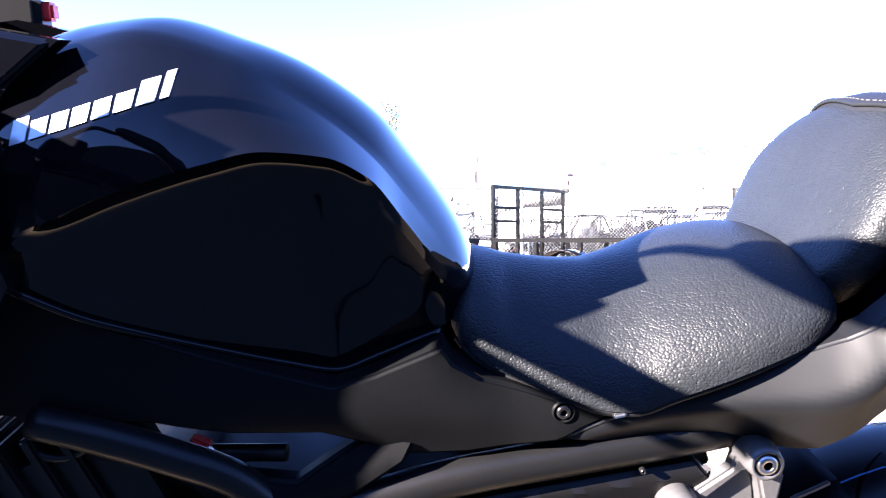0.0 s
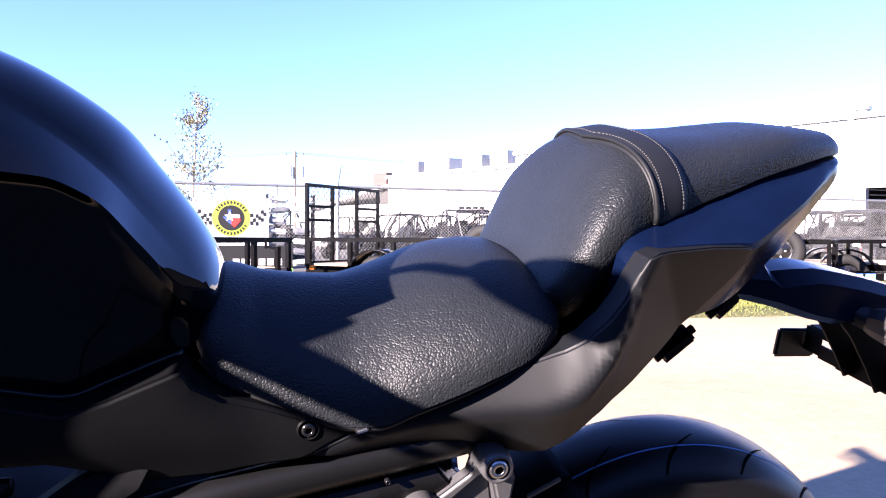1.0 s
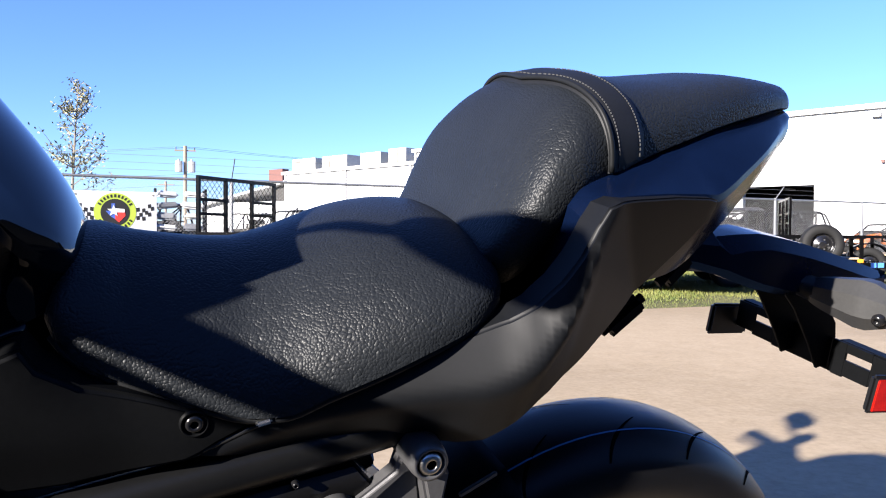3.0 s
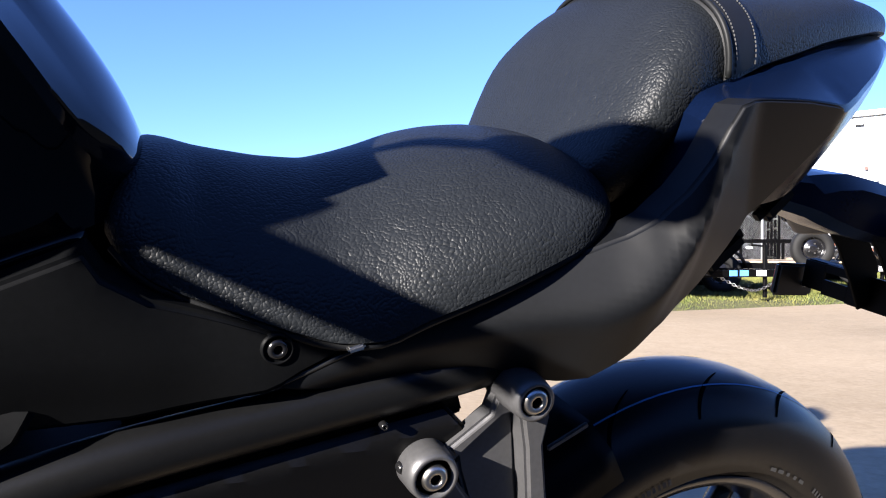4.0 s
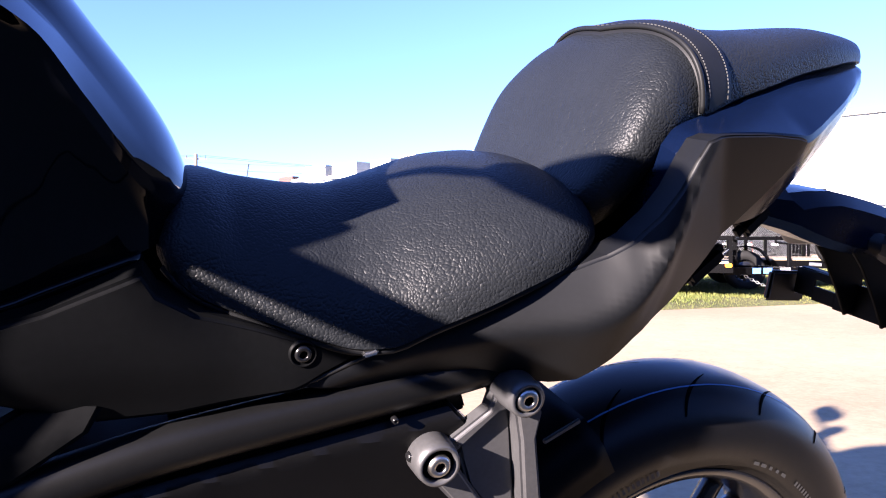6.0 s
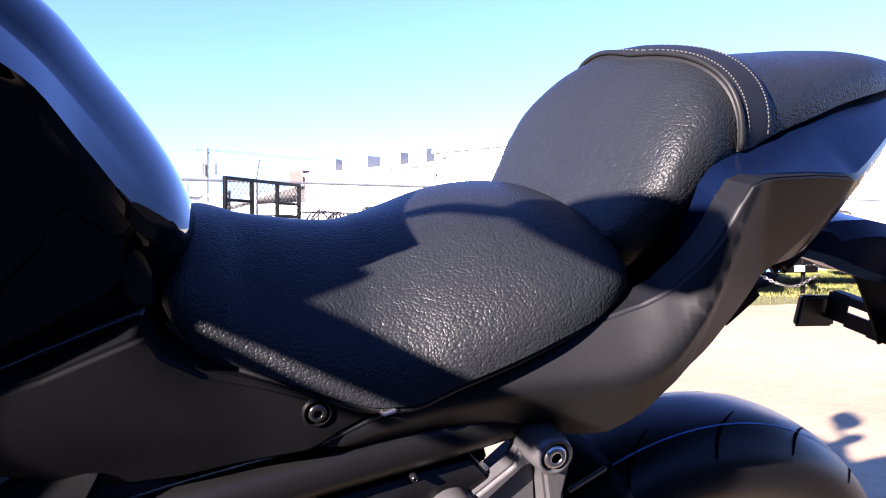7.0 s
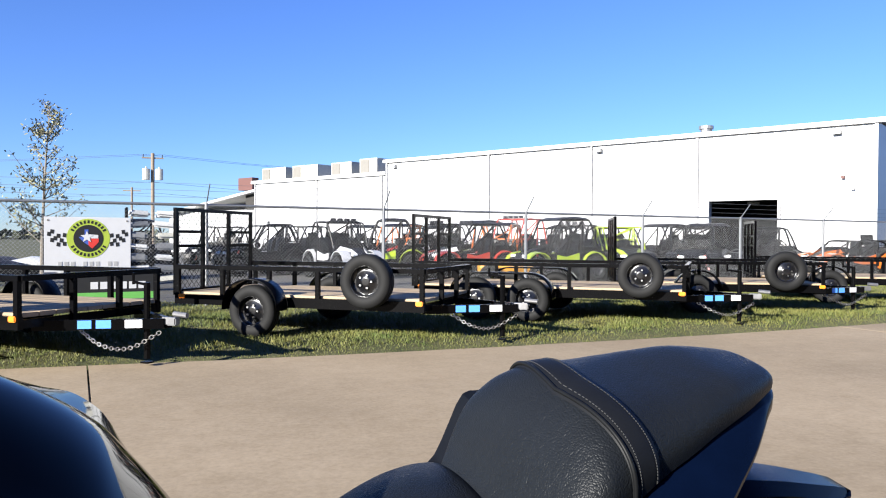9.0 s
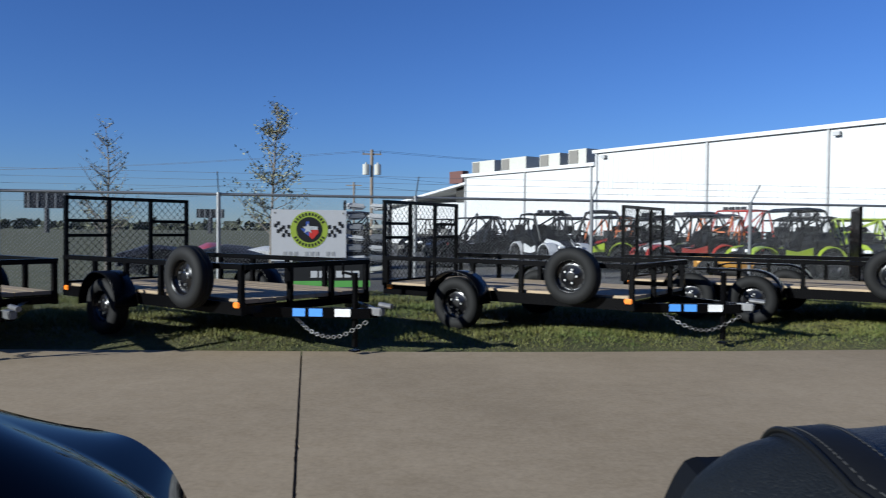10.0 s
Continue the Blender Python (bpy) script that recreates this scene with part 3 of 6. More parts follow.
first = put(trailer(1.13, 1.90, 0.90, 1.59, False, 1.32, 1.412), -2.83, 7.63, -35.0)
put(copy_thing(first, Matrix()), 0.63, 8.32, -33.0)
put(trailer(1.29, 2.31, 0.90, 1.59, True, 1.77, 1.412), 3.80, 9.33, -34.0)
put(trailer(1.13, 1.79, 0.90, 1.59, False, 1.21, 1.412, True), 6.74, 9.69, -23.5)
put(copy_thing(first, Matrix()), 10.1, 10.75, -30)
put(copy_thing(first, Matrix()), -5.8, 7.1, -35)

# ---- chain-link fence ----
fence = thing("fence", "galvanised chain-link fence with slanted barbed wire arms", "fence", kind="structure")
F_DIR = Vector((1, 0.25, 0)).normalized()
F_TOP = 1.62
fp = lambda s, z=0.0, off=0.0: Vector((-0.6, 11.6, z)) + F_DIR * s + Vector((0.243, -0.97, 0)) * off
post_me = None
for k in range(-5, 9):
    if post_me is None:
        bm = bmesh.new()
        bar(bm, (0, 0, -0.1), (0, 0, F_TOP + 0.03), 0.032, seg=10)
        o = part("fence_post", bm, ZINC, fence)
        bm = bmesh.new()
        bar(bm, (0, 0, F_TOP), (0.066, -0.262, F_TOP + 0.32), 0.013, 0.022)
        q = part("barb_arm", bm, ZINC, fence)
        post_me = (o.data, q.data)
    else:
        o, q = new("fence_post", post_me[0]), new("barb_arm", post_me[1])
        o.parent = q.parent = fence
    o.location = q.location = fp(3.05 * k)
bm = bmesh.new()
bar(bm, fp(-15.5, F_TOP), fp(25, F_TOP), 0.022, seg=8)
part("fence_top_rail", bm, ZINC, fence)
bm = bmesh.new()
for f, h in ((0.35, 0.11), (0.65, 0.21), (0.97, 0.31)):
    off = Vector((0.066 * f, -0.262 * f, 0))
    bar(bm, fp(-15.5, F_TOP + h) + off, fp(25, F_TOP + h) + off, 0.004)
part("barbed_wire", bm, ZINC, fence)
verts, faces = [], []
for fam, off in ((1, 0.006), (-1, -0.006)):
    s = -15.5 - F_TOP
    while s < 25:
        a, b = fp(s if fam == 1 else s + F_TOP, 0.02, 0.02 + off), fp(s + F_TOP if fam == 1 else s, F_TOP, 0.02 + off)
        u = (b - a).normalized()
        n1 = Vector((0.243, -0.97, 0))
        n2 = u.cross(n1)
        i = len(verts)
        for c in (a, b):
            for t in (0, 2.094, 4.189):
                verts.append(c + 0.0014 * (math.cos(t) * n1 + math.sin(t) * n2))
        faces += [(i + j, i + (j + 1) % 3, i + 3 + (j + 1) % 3, i + 3 + j) for j in range(3)]
        s += 0.058
me = bpy.data.meshes.new("chain_link")
me.from_pydata(verts, [], faces)
me.materials.append(MESH)
o = tagged(new("chain_link", me), "woven diamond wire mesh", kind="stuff")
o.parent = fence

# ---- metal warehouse ----
W_A, W_U = Vector((6.82, 36.98, 0)), Vector((0.586, -0.810, 0))
W_N = Vector((-0.810, -0.586, 0))
EAVE, LOW_EAVE, W_LEN, LOW_LEN = 4.93, 4.32, 21.95, 11.0
wp = lambda s, z, off=0.0: W_A + W_U * s + W_N * off + Vector((0, 0, z))
wh = thing("warehouse", "long white ribbed metal warehouse with an open roller door", "building", kind="structure")


def wallbox(bm, s0, s1, z0, z1, o0, o1):
    """A block along the wall: from s0 to s1, z0 to z1, and between two distances in front of it."""
    vs = [bm.verts.new(wp(s, z, o)) for o in (o0, o1) for s, z in ((s0, z0), (s1, z0), (s1, z1), (s0, z1))]
    for q in ((0, 1, 2, 3), (7, 6, 5, 4), (0, 4, 5, 1), (1, 5, 6, 2), (2, 6, 7, 3), (3, 7, 4, 0)):
        bm.faces.new([vs[i] for i in q])
    bmesh.ops.recalc_face_normals(bm, faces=bm.faces)


DOOR0, DOOR1, DOOR_H = 16.5, 18.9, 2.52
bm = bmesh.new()
wallbox(bm, 0, DOOR0, 0, EAVE, -0.2, 0)
wallbox(bm, DOOR1, W_LEN, 0, EAVE, -0.2, 0)
wallbox(bm, DOOR0, DOOR1, DOOR_H, EAVE, -0.2, 0)
part("wall", bm, WALLWHITE, wh, "white corrugated steel siding")
bm = bmesh.new()
s = 0.15
while s < W_LEN - 0.1:
    z0 = DOOR_H + 0.06 if DOOR0 - 0.1 < s < DOOR1 + 0.1 else 0
    wallbox(bm, s, s + 0.05, z0, EAVE - 0.02, 0.0, 0.014)
    s += 0.305
tagged(part("siding_ribs", bm, WALLWHITE, wh), kind="stuff")
for s in (0.0, 6.4, 11.6, 16.0, W_LEN - 0.08):
    bm = bmesh.new()
    wallbox(bm, s, s + 0.09, 0, EAVE - 0.02, 0.032, 0.09)
    part("downpipe", bm, TRIMGREY if s else WALLWHITE, wh)
bm = bmesh.new()
wallbox(bm, -0.15, W_LEN + 0.25, EAVE - 0.02, EAVE + 0.14, -0.25, 0.16)
part("gutter", bm, WALLWHITE, wh)
bm = bmesh.new()
vs = [bm.verts.new(wp(s, z, o)) for s in (-0.1, W_LEN + 0.2) for z, o in ((EAVE + 0.10, 0.1), (EAVE + 0.5, -4), (EAVE + 0.1, -9.6))]
bm.faces.new((vs[0], vs[3], vs[4], vs[1]))
bm.faces.new((vs[1], vs[4], vs[5], vs[2]))
part("roof", bm, ROOF, wh)
bm = bmesh.new()
wallbox(bm, W_LEN - 0.2, W_LEN, 0, EAVE, -9.5, -0.2)
wallbox(bm, 0, 0.2, 0, EAVE, -9.5, -0.2)
wallbox(bm, 0, W_LEN, 0, EAVE, -9.7, -9.5)
part("end_wall", bm, WALLWHITE, wh)
bm = bmesh.new()
wallbox(bm, DOOR0 - 0.09, DOOR0, 0, DOOR_H + 0.09, 0.032, 0.07)
wallbox(bm, DOOR1, DOOR1 + 0.09, 0, DOOR_H + 0.09, 0.032, 0.07)
wallbox(bm, DOOR0, DOOR1, DOOR_H, DOOR_H + 0.09, 0.032, 0.07)
part("door_trim", bm, TRIMGREY, wh)
# room behind the door; its shade is put into near-black walls
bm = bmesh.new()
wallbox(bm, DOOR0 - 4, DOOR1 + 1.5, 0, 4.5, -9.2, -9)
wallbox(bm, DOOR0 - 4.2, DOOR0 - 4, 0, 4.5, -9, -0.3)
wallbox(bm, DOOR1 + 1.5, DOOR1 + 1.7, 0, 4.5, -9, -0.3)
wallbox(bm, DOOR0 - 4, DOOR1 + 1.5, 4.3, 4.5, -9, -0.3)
part("interior", bm, SHADE_DARK, wh, "workshop inside with its shade painted as near-black walls")
bm = bmesh.new()
for s, o in ((16.9, -3), (18.2, -3), (17.2, -6), (18.5, -6)):
    wallbox(bm, s, s + 0.25, 2.55, 2.62, o - 0.7, o)
part("shop_light", bm, LABELWHITE, wh)
for s in (0.6, 12.0, 20.75):
    bm = bmesh.new()
    wallbox(bm, s - 0.13, s + 0.13, EAVE - 0.30, EAVE - 0.16, 0.032, 0.22)
    part("wall_light", bm, TRIMGREY, wh, "small grey floodlight")
for s, z in ((20.95, 3.2), (21.25, 2.82)):
    bm = bmesh.new()
    wallbox(bm, s - 0.05, s + 0.05, z - 0.05, z + 0.05, 0.032, 0.14)
    part("alarm_box", bm, BRICKRED if z > 3 else TRIMGREY, wh)
bm = bmesh.new()
c = wp(15.6, 0, -2)
bar(bm, c + Vector((0, 0, EAVE + 0.1)), c + Vector((0, 0, EAVE + 0.55)), 0.22, seg=14)
bar(bm, c + Vector((0, 0, EAVE + 0.55)), c + Vector((0, 0, EAVE + 0.68)), 0.28, seg=14)
part("roof_vent", bm, ZINC, wh)

# lower wing with the roof units
low = thing("warehouse_wing", "lower white metal wing with air conditioning units on its roof", "building", kind="structure")
bm = bmesh.new()
wallbox(bm, -LOW_LEN, -0.02, 0, LOW_EAVE, -0.2, 0)
wallbox(bm, -LOW_LEN, -LOW_LEN + 0.2, 0, LOW_EAVE, -20, -0.2)
part("wall", bm, WALLWHITE, low)
bm = bmesh.new()
wallbox(bm, -LOW_LEN - 0.2, -0.02, LOW_EAVE - 0.02, LOW_EAVE + 0.16, -0.3, 0.16)
part("gutter", bm, WALLWHITE, low)
bm = bmesh.new()
wallbox(bm, -LOW_LEN, -0.02, LOW_EAVE + 0.0, LOW_EAVE + 0.12, -20, -0.31)
part("roof", bm, ROOF, low)
for s in (-LOW_LEN + 0.05, -5.4, -0.35):
    bm = bmesh.new()
    wallbox(bm, s, s + 0.09, 0, LOW_EAVE - 0.02, 0.002, 0.09)
    part("downpipe", bm, TRIMGREY, low)
for s, wd, hh in ((-10.95, 2.2, 0.80), (-8.1, 2.2, 0.80), (-4.75, 1.6, 0.78), (-2.5, 1.3, 0.86)):
    u = thing("air_conditioner", "pale grey rooftop air conditioning unit with dark grille", "air conditioner", "rooftop units")
    bm = bmesh.new()
    wallbox(bm, s, s + wd, LOW_EAVE + 0.13, LOW_EAVE + 0.13 + hh, -1.7, -0.5)
    part("casing", bm, ACUNIT, u)
    bm = bmesh.new()
    wallbox(bm, s + 0.08, s + 0.72, LOW_EAVE + 0.2, LOW_EAVE + 0.07 + hh, -0.498, -0.46)
    part("grille", bm, ACGRILL, u)
# gable building left of it; a near-black panel paints the open porch's shade
gab = thing("gable_building", "white gabled metal building with porch shade painted on a dark panel", "building", kind="structure")
bm = bmesh.new()
wallbox(bm, -24, -LOW_LEN - 1.0, 0, 2.9, -8, -2.0)
part("wall", bm, WALLWHITE, gab)
bm = bmesh.new()
vs = [bm.verts.new(wp(s, z, o)) for o in (-1.4, -8) for s, z in ((-25, 2.5), (-LOW_LEN - 0.4, 4.2), (-LOW_LEN - 0.4, 4.35), (-25, 2.65))]
for q in ((0, 1, 2, 3), (7, 6, 5, 4), (0, 4, 5, 1), (1, 5, 6, 2), (2, 6, 7, 3), (3, 7, 4, 0)):
    bm.faces.new([vs[i] for i in q])
bmesh.ops.recalc_face_normals(bm, faces=bm.faces)
part("roof", bm, WALLWHITE, gab)
bm = bmesh.new()
wallbox(bm, -LOW_LEN - 3.6, -LOW_LEN - 0.3, 2.9, 4.0, -2.0, -1.9)
part("porch_shade", bm, SHADE_DARK, gab)
bm = bmesh.new()
wallbox(bm, -LOW_LEN - 4.4, -LOW_LEN - 2.9, LOW_EAVE - 0.15, LOW_EAVE + 0.65, -2.4, -1.9)
part("roof_box", bm, BRICKRED, gab, "brownish red box on the roof")

# ---- signs on the fence ----
def disc(bm, c, r, y, seg=32):
    bar(bm, (c[0], y, c[1]), (c[0], y - 0.002, c[1]), r, seg=seg)


banner = thing("banner", "white banner with round emblem and chequered flags on the fence", "sign", at=Matrix.Translation(fp(-1.69, 0, 0.06)) @ Matrix.Rotation(math.atan2(0.25, 1), 4, "Z"))
BW, BZ0, BZ1 = 1.15, 0.60, 1.40
bm = bmesh.new()
box_between(bm, (-BW / 2, -0.012, BZ0), (BW / 2, 0.0, BZ1), 0.003)
part("sheet", bm, SIGNWHITE, banner)
cz = BZ0 + 0.49
for r, y, m, nm in ((0.288, -0.013, SIGNGREEN, "emblem_ring"), (0.198, -0.016, SIGNBLACK, "emblem_disc")):
    bm = bmesh.new()
    disc(bm, (0, cz), r, y)
    part(nm, bm, m, banner)
def flat(poly, y, m, nm, parent):
    bm = bmesh.new()
    f = bm.faces.new([bm.verts.new((x, y, z)) for x, z in poly])
    g = bmesh.ops.extrude_face_region(bm, geom=[f])
    bmesh.ops.translate(bm, vec=(0, -0.002, 0), verts=[v for v in g["geom"] if isinstance(v, bmesh.types.BMVert)])
    bmesh.ops.recalc_face_normals(bm, faces=bm.faces)
    return part(nm, bm, m, parent)


flat([(-0.13, cz + 0.02), (-0.05, cz + 0.02), (-0.05, cz + 0.13), (0.0, cz + 0.13), (0.0, cz - 0.10), (-0.06, cz - 0.06)], -0.019, SIGNBLUE, "emblem_patch", banner)
flat([(0.0, cz + 0.06), (0.13, cz + 0.05), (0.14, cz - 0.05), (0.05, cz - 0.15), (0.0, cz - 0.10)], -0.019, SIGNRED, "emblem_patch", banner)
flat([(0.0, cz + 0.06), (0.13, cz + 0.05), (0.13, cz + 0.0), (0.0, cz + 0.0)], -0.0215, SIGNWHITE, "emblem_patch", banner)
flat([(0.09 * (1 if i % 2 == 0 else 0.42) * math.sin(math.pi * i / 5) - 0.02, cz + 0.02 + 0.09 * (1 if i % 2 == 0 else 0.42) * math.cos(math.pi * i / 5)) for i in range(10)], -0.024, SIGNWHITE, "emblem_star", banner)
for k in range(11):                                   # ring lettering as bars
    for s in (1, -1):
        a = math.pi / 2 * s + (k - 5) * 0.21
        bm = bmesh.new()
        mm = Matrix.Translation((0.243 * math.cos(a), -0.0165, cz + 0.243 * math.sin(a))) @ Matrix.Rotation(math.pi / 2 - a, 4, "Y")
        box(bm, (0.026, 0.003, 0.045), mm)
        part("ring_bar", bm, SIGNBLACK, banner)
for s in (-1, 1):                                     # chequered flags
    for i in range(6):
        for j in range(3):
            if (i + j) % 2 == 0:
                x0 = s * (0.286 + i * 0.040)
                z0 = cz + 0.07 - j * 0.062 + (0.010 * i) - 0.03 * math.sin(i * 0.9)
                flat([(x0, z0), (x0 + s * 0.046, z0 + 0.008), (x0 + s * 0.052, z0 - 0.05), (x0 + s * 0.006, z0 - 0.058)], -0.013, SIGNBLACK, "flag_square", banner)
for k in range(10):                                   # number line as bars
    if k not in (3, 7):
        bm = bmesh.new()
        x0 = -0.37 + k * 0.082
        box_between(bm, (x0 - 0.027, -0.0155, BZ0 + 0.085), (x0 + 0.027, -0.0125, BZ0 + 0.15))
        part("number_bar", bm, TRIMGREY, banner)
for sx in (-1, 1):
    for z in (BZ0 + 0.05, BZ1 - 0.05):
        bm = bmesh.new()
        bar(bm, (sx * (BW / 2 - 0.05), -0.012, z), (sx * (BW / 2 - 0.05), -0.016, z), 0.014, seg=10)
        part("grommet", bm, ACGRILL, banner)

board = thing("dealer_board", "black and green board with white block lettering leaning on the fence", "sign", at=Matrix.Translation(fp(-1.2, 0, 0.16)) @ Matrix.Rotation(math.atan2(0.25, 1), 4, "Z"))
bm = bmesh.new()
box_between(bm, (-0.75, -0.02, 0.20), (0.45, 0.02, 0.66), 0.003)
part("panel", bm, SIGNBLACK, board)
bm = bmesh.new()
box_between(bm, (-0.75, -0.024, 0.20), (0.45, -0.0205, 0.30))
part("stripe", bm, mat("board_green", (0.12, 0.36, 0.08), 0.5), board)
for k in range(6):
    bm = bmesh.new()
    x0 = -0.42 + k * 0.13
    box_between(bm, (x0 - 0.05, -0.024, 0.35), (x0 + 0.05, -0.0205, 0.455))
    part("letter_bar", bm, SIGNWHITE, board)
bm = bmesh.new()
for x in (-0.6, 0.3):
    box_between(bm, (x - 0.03, -0.02, -0.05), (x + 0.03, 0.02, 0.2))
part("stand", bm, SIGNBLACK, board)

# ---- off-road vehicles in the yard ----
def utv(paint, roof, accent, height=1.75, wing=None):
    """A side-by-side: hood, tub, seats, cage, four knobbly wheels. x is its length, front at -x."""
    wing = wing or accent
    t = thing("utility_vehicle", "", "utility vehicle", "off-road vehicles behind the fence")
    bm = bmesh.new()
    rings = []
    for x, w, z0, z1 in ((-1.40, 0.16, 0.55, 0.66), (-1.30, 0.26, 0.48, 0.78), (-1.0, 0.30, 0.46, 0.88), (-0.66, 0.44, 0.44, 0.98), (-0.55, 0.52, 0.44, 1.00)):
        rings.append([bm.verts.new((x, y, z)) for y, z in ((-w * 0.7, z1), (w * 0.7, z1), (w, z1 - 0.14), (w * 0.85, z0), (-w * 0.85, z0), (-w, z1 - 0.14))])
    skin(bm, rings)
    sharp(part("hood", bm, V_BLACK, t))
    for s in (-1, 1):
        bm = bmesh.new()
        rings = []
        for x, y0, y1, z in ((-1.34, 0.17, 0.23, 0.76), (-1.05, 0.22, 0.32, 0.90), (-0.75, 0.36, 0.46, 0.97), (-0.58, 0.44, 0.52, 1.01)):
            rings.append([bm.verts.new((x, s * y, q)) for y, q in ((y0, z + 0.02), (y1, z - 0.06), (y1, z - 0.10), (y0, z - 0.03))])
        skin(bm, rings)
        bmesh.ops.recalc_face_normals(bm, faces=bm.faces)
        part("hood_plate", bm, paint, t)
        bm = bmesh.new()
        rings = [[bm.verts.new((x, s * (0.665 + q), z)) for q, z in ((0, z0), (0.02, z0), (0.02, z1), (0, z1))] for x, z0, z1 in ((-0.42, 0.62, 0.80), (-0.1, 0.56, 0.74), (0.35, 0.58, 0.86))]
        skin(bm, rings)
        bmesh.ops.recalc_face_normals(bm, faces=bm.faces)
        part("door_plate", bm, wing, t)
        for x in (-1.0, 0.95):
            bm = bmesh.new()
            bar(bm, (x, s * 0.50, 0.38), (x + 0.1, s * 0.34, 0.86), 0.035, seg=8)
            part("shock", bm, paint if paint is not V_BLACK else V_RED, t)
    bm = bmesh.new()
    for q in range(4):
        bar(bm, (-1.405 + 0.01 * q, -0.15, 0.52 + 0.05 * q), (-1.405 + 0.01 * q, 0.15, 0.52 + 0.05 * q), 0.014)
    part("grille", bm, V_GREY, t)
    bm = bmesh.new()
    box_between(bm, (-0.6, -0.62, 0.36), (0.55, 0.62, 0.50), 0.03)
    box_between(bm, (0.50, -0.60, 0.50), (1.35, 0.60, 0.92), 0.04)
    box_between(bm, (-0.55, -0.66, 0.50), (0.5, -0.60, 0.80), 0.02)
    box_between(bm, (-0.55, 0.60, 0.50), (0.5, 0.66, 0.80), 0.02)
    part("tub", bm, V_BLACK, t)
    bm = bmesh.new()
    box_between(bm, (0.62, -0.50, 0.92), (1.28, 0.50, 1.04), 0.03)
    for q in range(5):
        bar(bm, (0.62 + 0.16 * q, -0.50, 1.12), (0.62 + 0.16 * q, 0.50, 1.12), 0.014)
    for s in (-1, 1):
        bar(bm, (0.60, s * 0.50, 1.12), (1.28, s * 0.50, 1.12), 0.018)
        for q in range(4):
            bar(bm, (0.62 + 0.21 * q, s * 0.50, 1.03), (0.62 + 0.21 * q, s * 0.50, 1.12), 0.012)
    part("cargo_rack", bm, V_BLACK, t)
    bm = bmesh.new()
    box(bm, (0.05, 0.50, 0.34), pose(0.66, 0, 1.28, 0, -10, 0), 0.02)
    part("radiator", bm, V_BLACK, t)
    bm = bmesh.new()
    box_between(bm, (-0.66, -0.56, 0.86), (-0.44, 0.56, 1.08), 0.05)
    part("dashboard", bm, V_BLACK, t)
    if roof is None and height > 1.68:
        bm = bmesh.new()
        for q in range(4):
            box_between(bm, (-0.16, -0.44 + 0.24 * q, height + 0.05), (-0.09, -0.26 + 0.24 * q, height + 0.13), 0.01)
        bar(bm, (-0.12, -0.5, height + 0.04), (-0.12, 0.5, height + 0.04), 0.02)
        part("light_bar", bm, V_GREY, t)
    for s in (-1, 1):
        bm = bmesh.new()
        rings = []
        for u in range(9):
            a = math.pi * u / 8
            rings.append([bm.verts.new((0.92 - 0.44 * math.cos(a), s * y, 0.50 + 0.42 * math.sin(a) + dz)) for y, dz in ((0.50, 0.0), (0.72, -0.03), (0.72, -0.06), (0.50, -0.03))])
        skin(bm, rings)
        part("rear_fender", bm, wing, t)
        bm = bmesh.new()
        rings = []
        for u in range(9):
            a = math.pi * u / 8
            rings.append([bm.verts.new((-1.02 - 0.42 * math.cos(a), s * y, 0.50 + 0.40 * math.sin(a) + dz)) for y, dz in ((0.42, 0.0), (0.72, -0.02), (0.72, -0.05), (0.42, -0.03))])
        skin(bm, rings)
        part("front_fender", bm, wing, t)
        bm = bmesh.new()
        box_between(bm, (-1.40, s * 0.30 - 0.09, 0.72), (-1.27, s * 0.30 + 0.09, 0.80), 0.02)
        part("headlight", bm, LABELWHITE, t)
        bm = bmesh.new()
        box_between(bm, (0.10, s * 0.30 - 0.22, 0.50), (0.50, s * 0.30 + 0.22, 0.68), 0.05)
        box(bm, (0.14, 0.42, 0.62), pose(0.50, s * 0.30, 0.96, 0, 12, 0), 0.05)
        part("seat", bm, V_BLACK, t)
        bm = bmesh.new()
        tube(bm, [(-0.62, s * 0.60, 0.95), (-0.30, s * 0.62, height - 0.12), (-0.12, s * 0.60, height), (0.55, s * 0.60, height), (0.78, s * 0.60, height - 0.1), (1.10, s * 0.58, 0.90)], 0.03, 6, 3)
        bar(bm, (0.45, s * 0.60, 0.6), (0.50, s * 0.60, height), 0.03, seg=6)
        bar(bm, (0.50, s * 0.60, height - 0.06), (-0.55, s * 0.62, 0.62), 0.022, seg=6)
        part("cage_side", bm, accent, t)
        bm = bmesh.new()
        for q in range(7):
            u = q / 6
            bar(bm, (-0.40 + 0.85 * u, s * 0.63, 0.80), (-0.30 + 0.75 * u, s * 0.61, 0.98 + 0.36 * u), 0.012)
        for q in range(4):
            bar(bm, (-0.40 + 0.03 * q, s * 0.63, 0.82 + 0.06 * q), (0.46, s * 0.62, 0.82 + 0.15 * q), 0.012)
        part("door_net", bm, V_BLACK, t)
        for x in (-1.02, 0.92):
            bm = bmesh.new()
            for dx in (-0.16, 0.16):
                bar(bm, (x + dx, s * 0.20, 0.46), (x + dx * 0.3, s * 0.56, 0.34), 0.022)
                bar(bm, (x + dx, s * 0.20, 0.58), (x + dx * 0.3, s * 0.56, 0.44), 0.018)
            part("suspension_arm", bm, accent if accent is not V_BLACK else V_GREY, t)
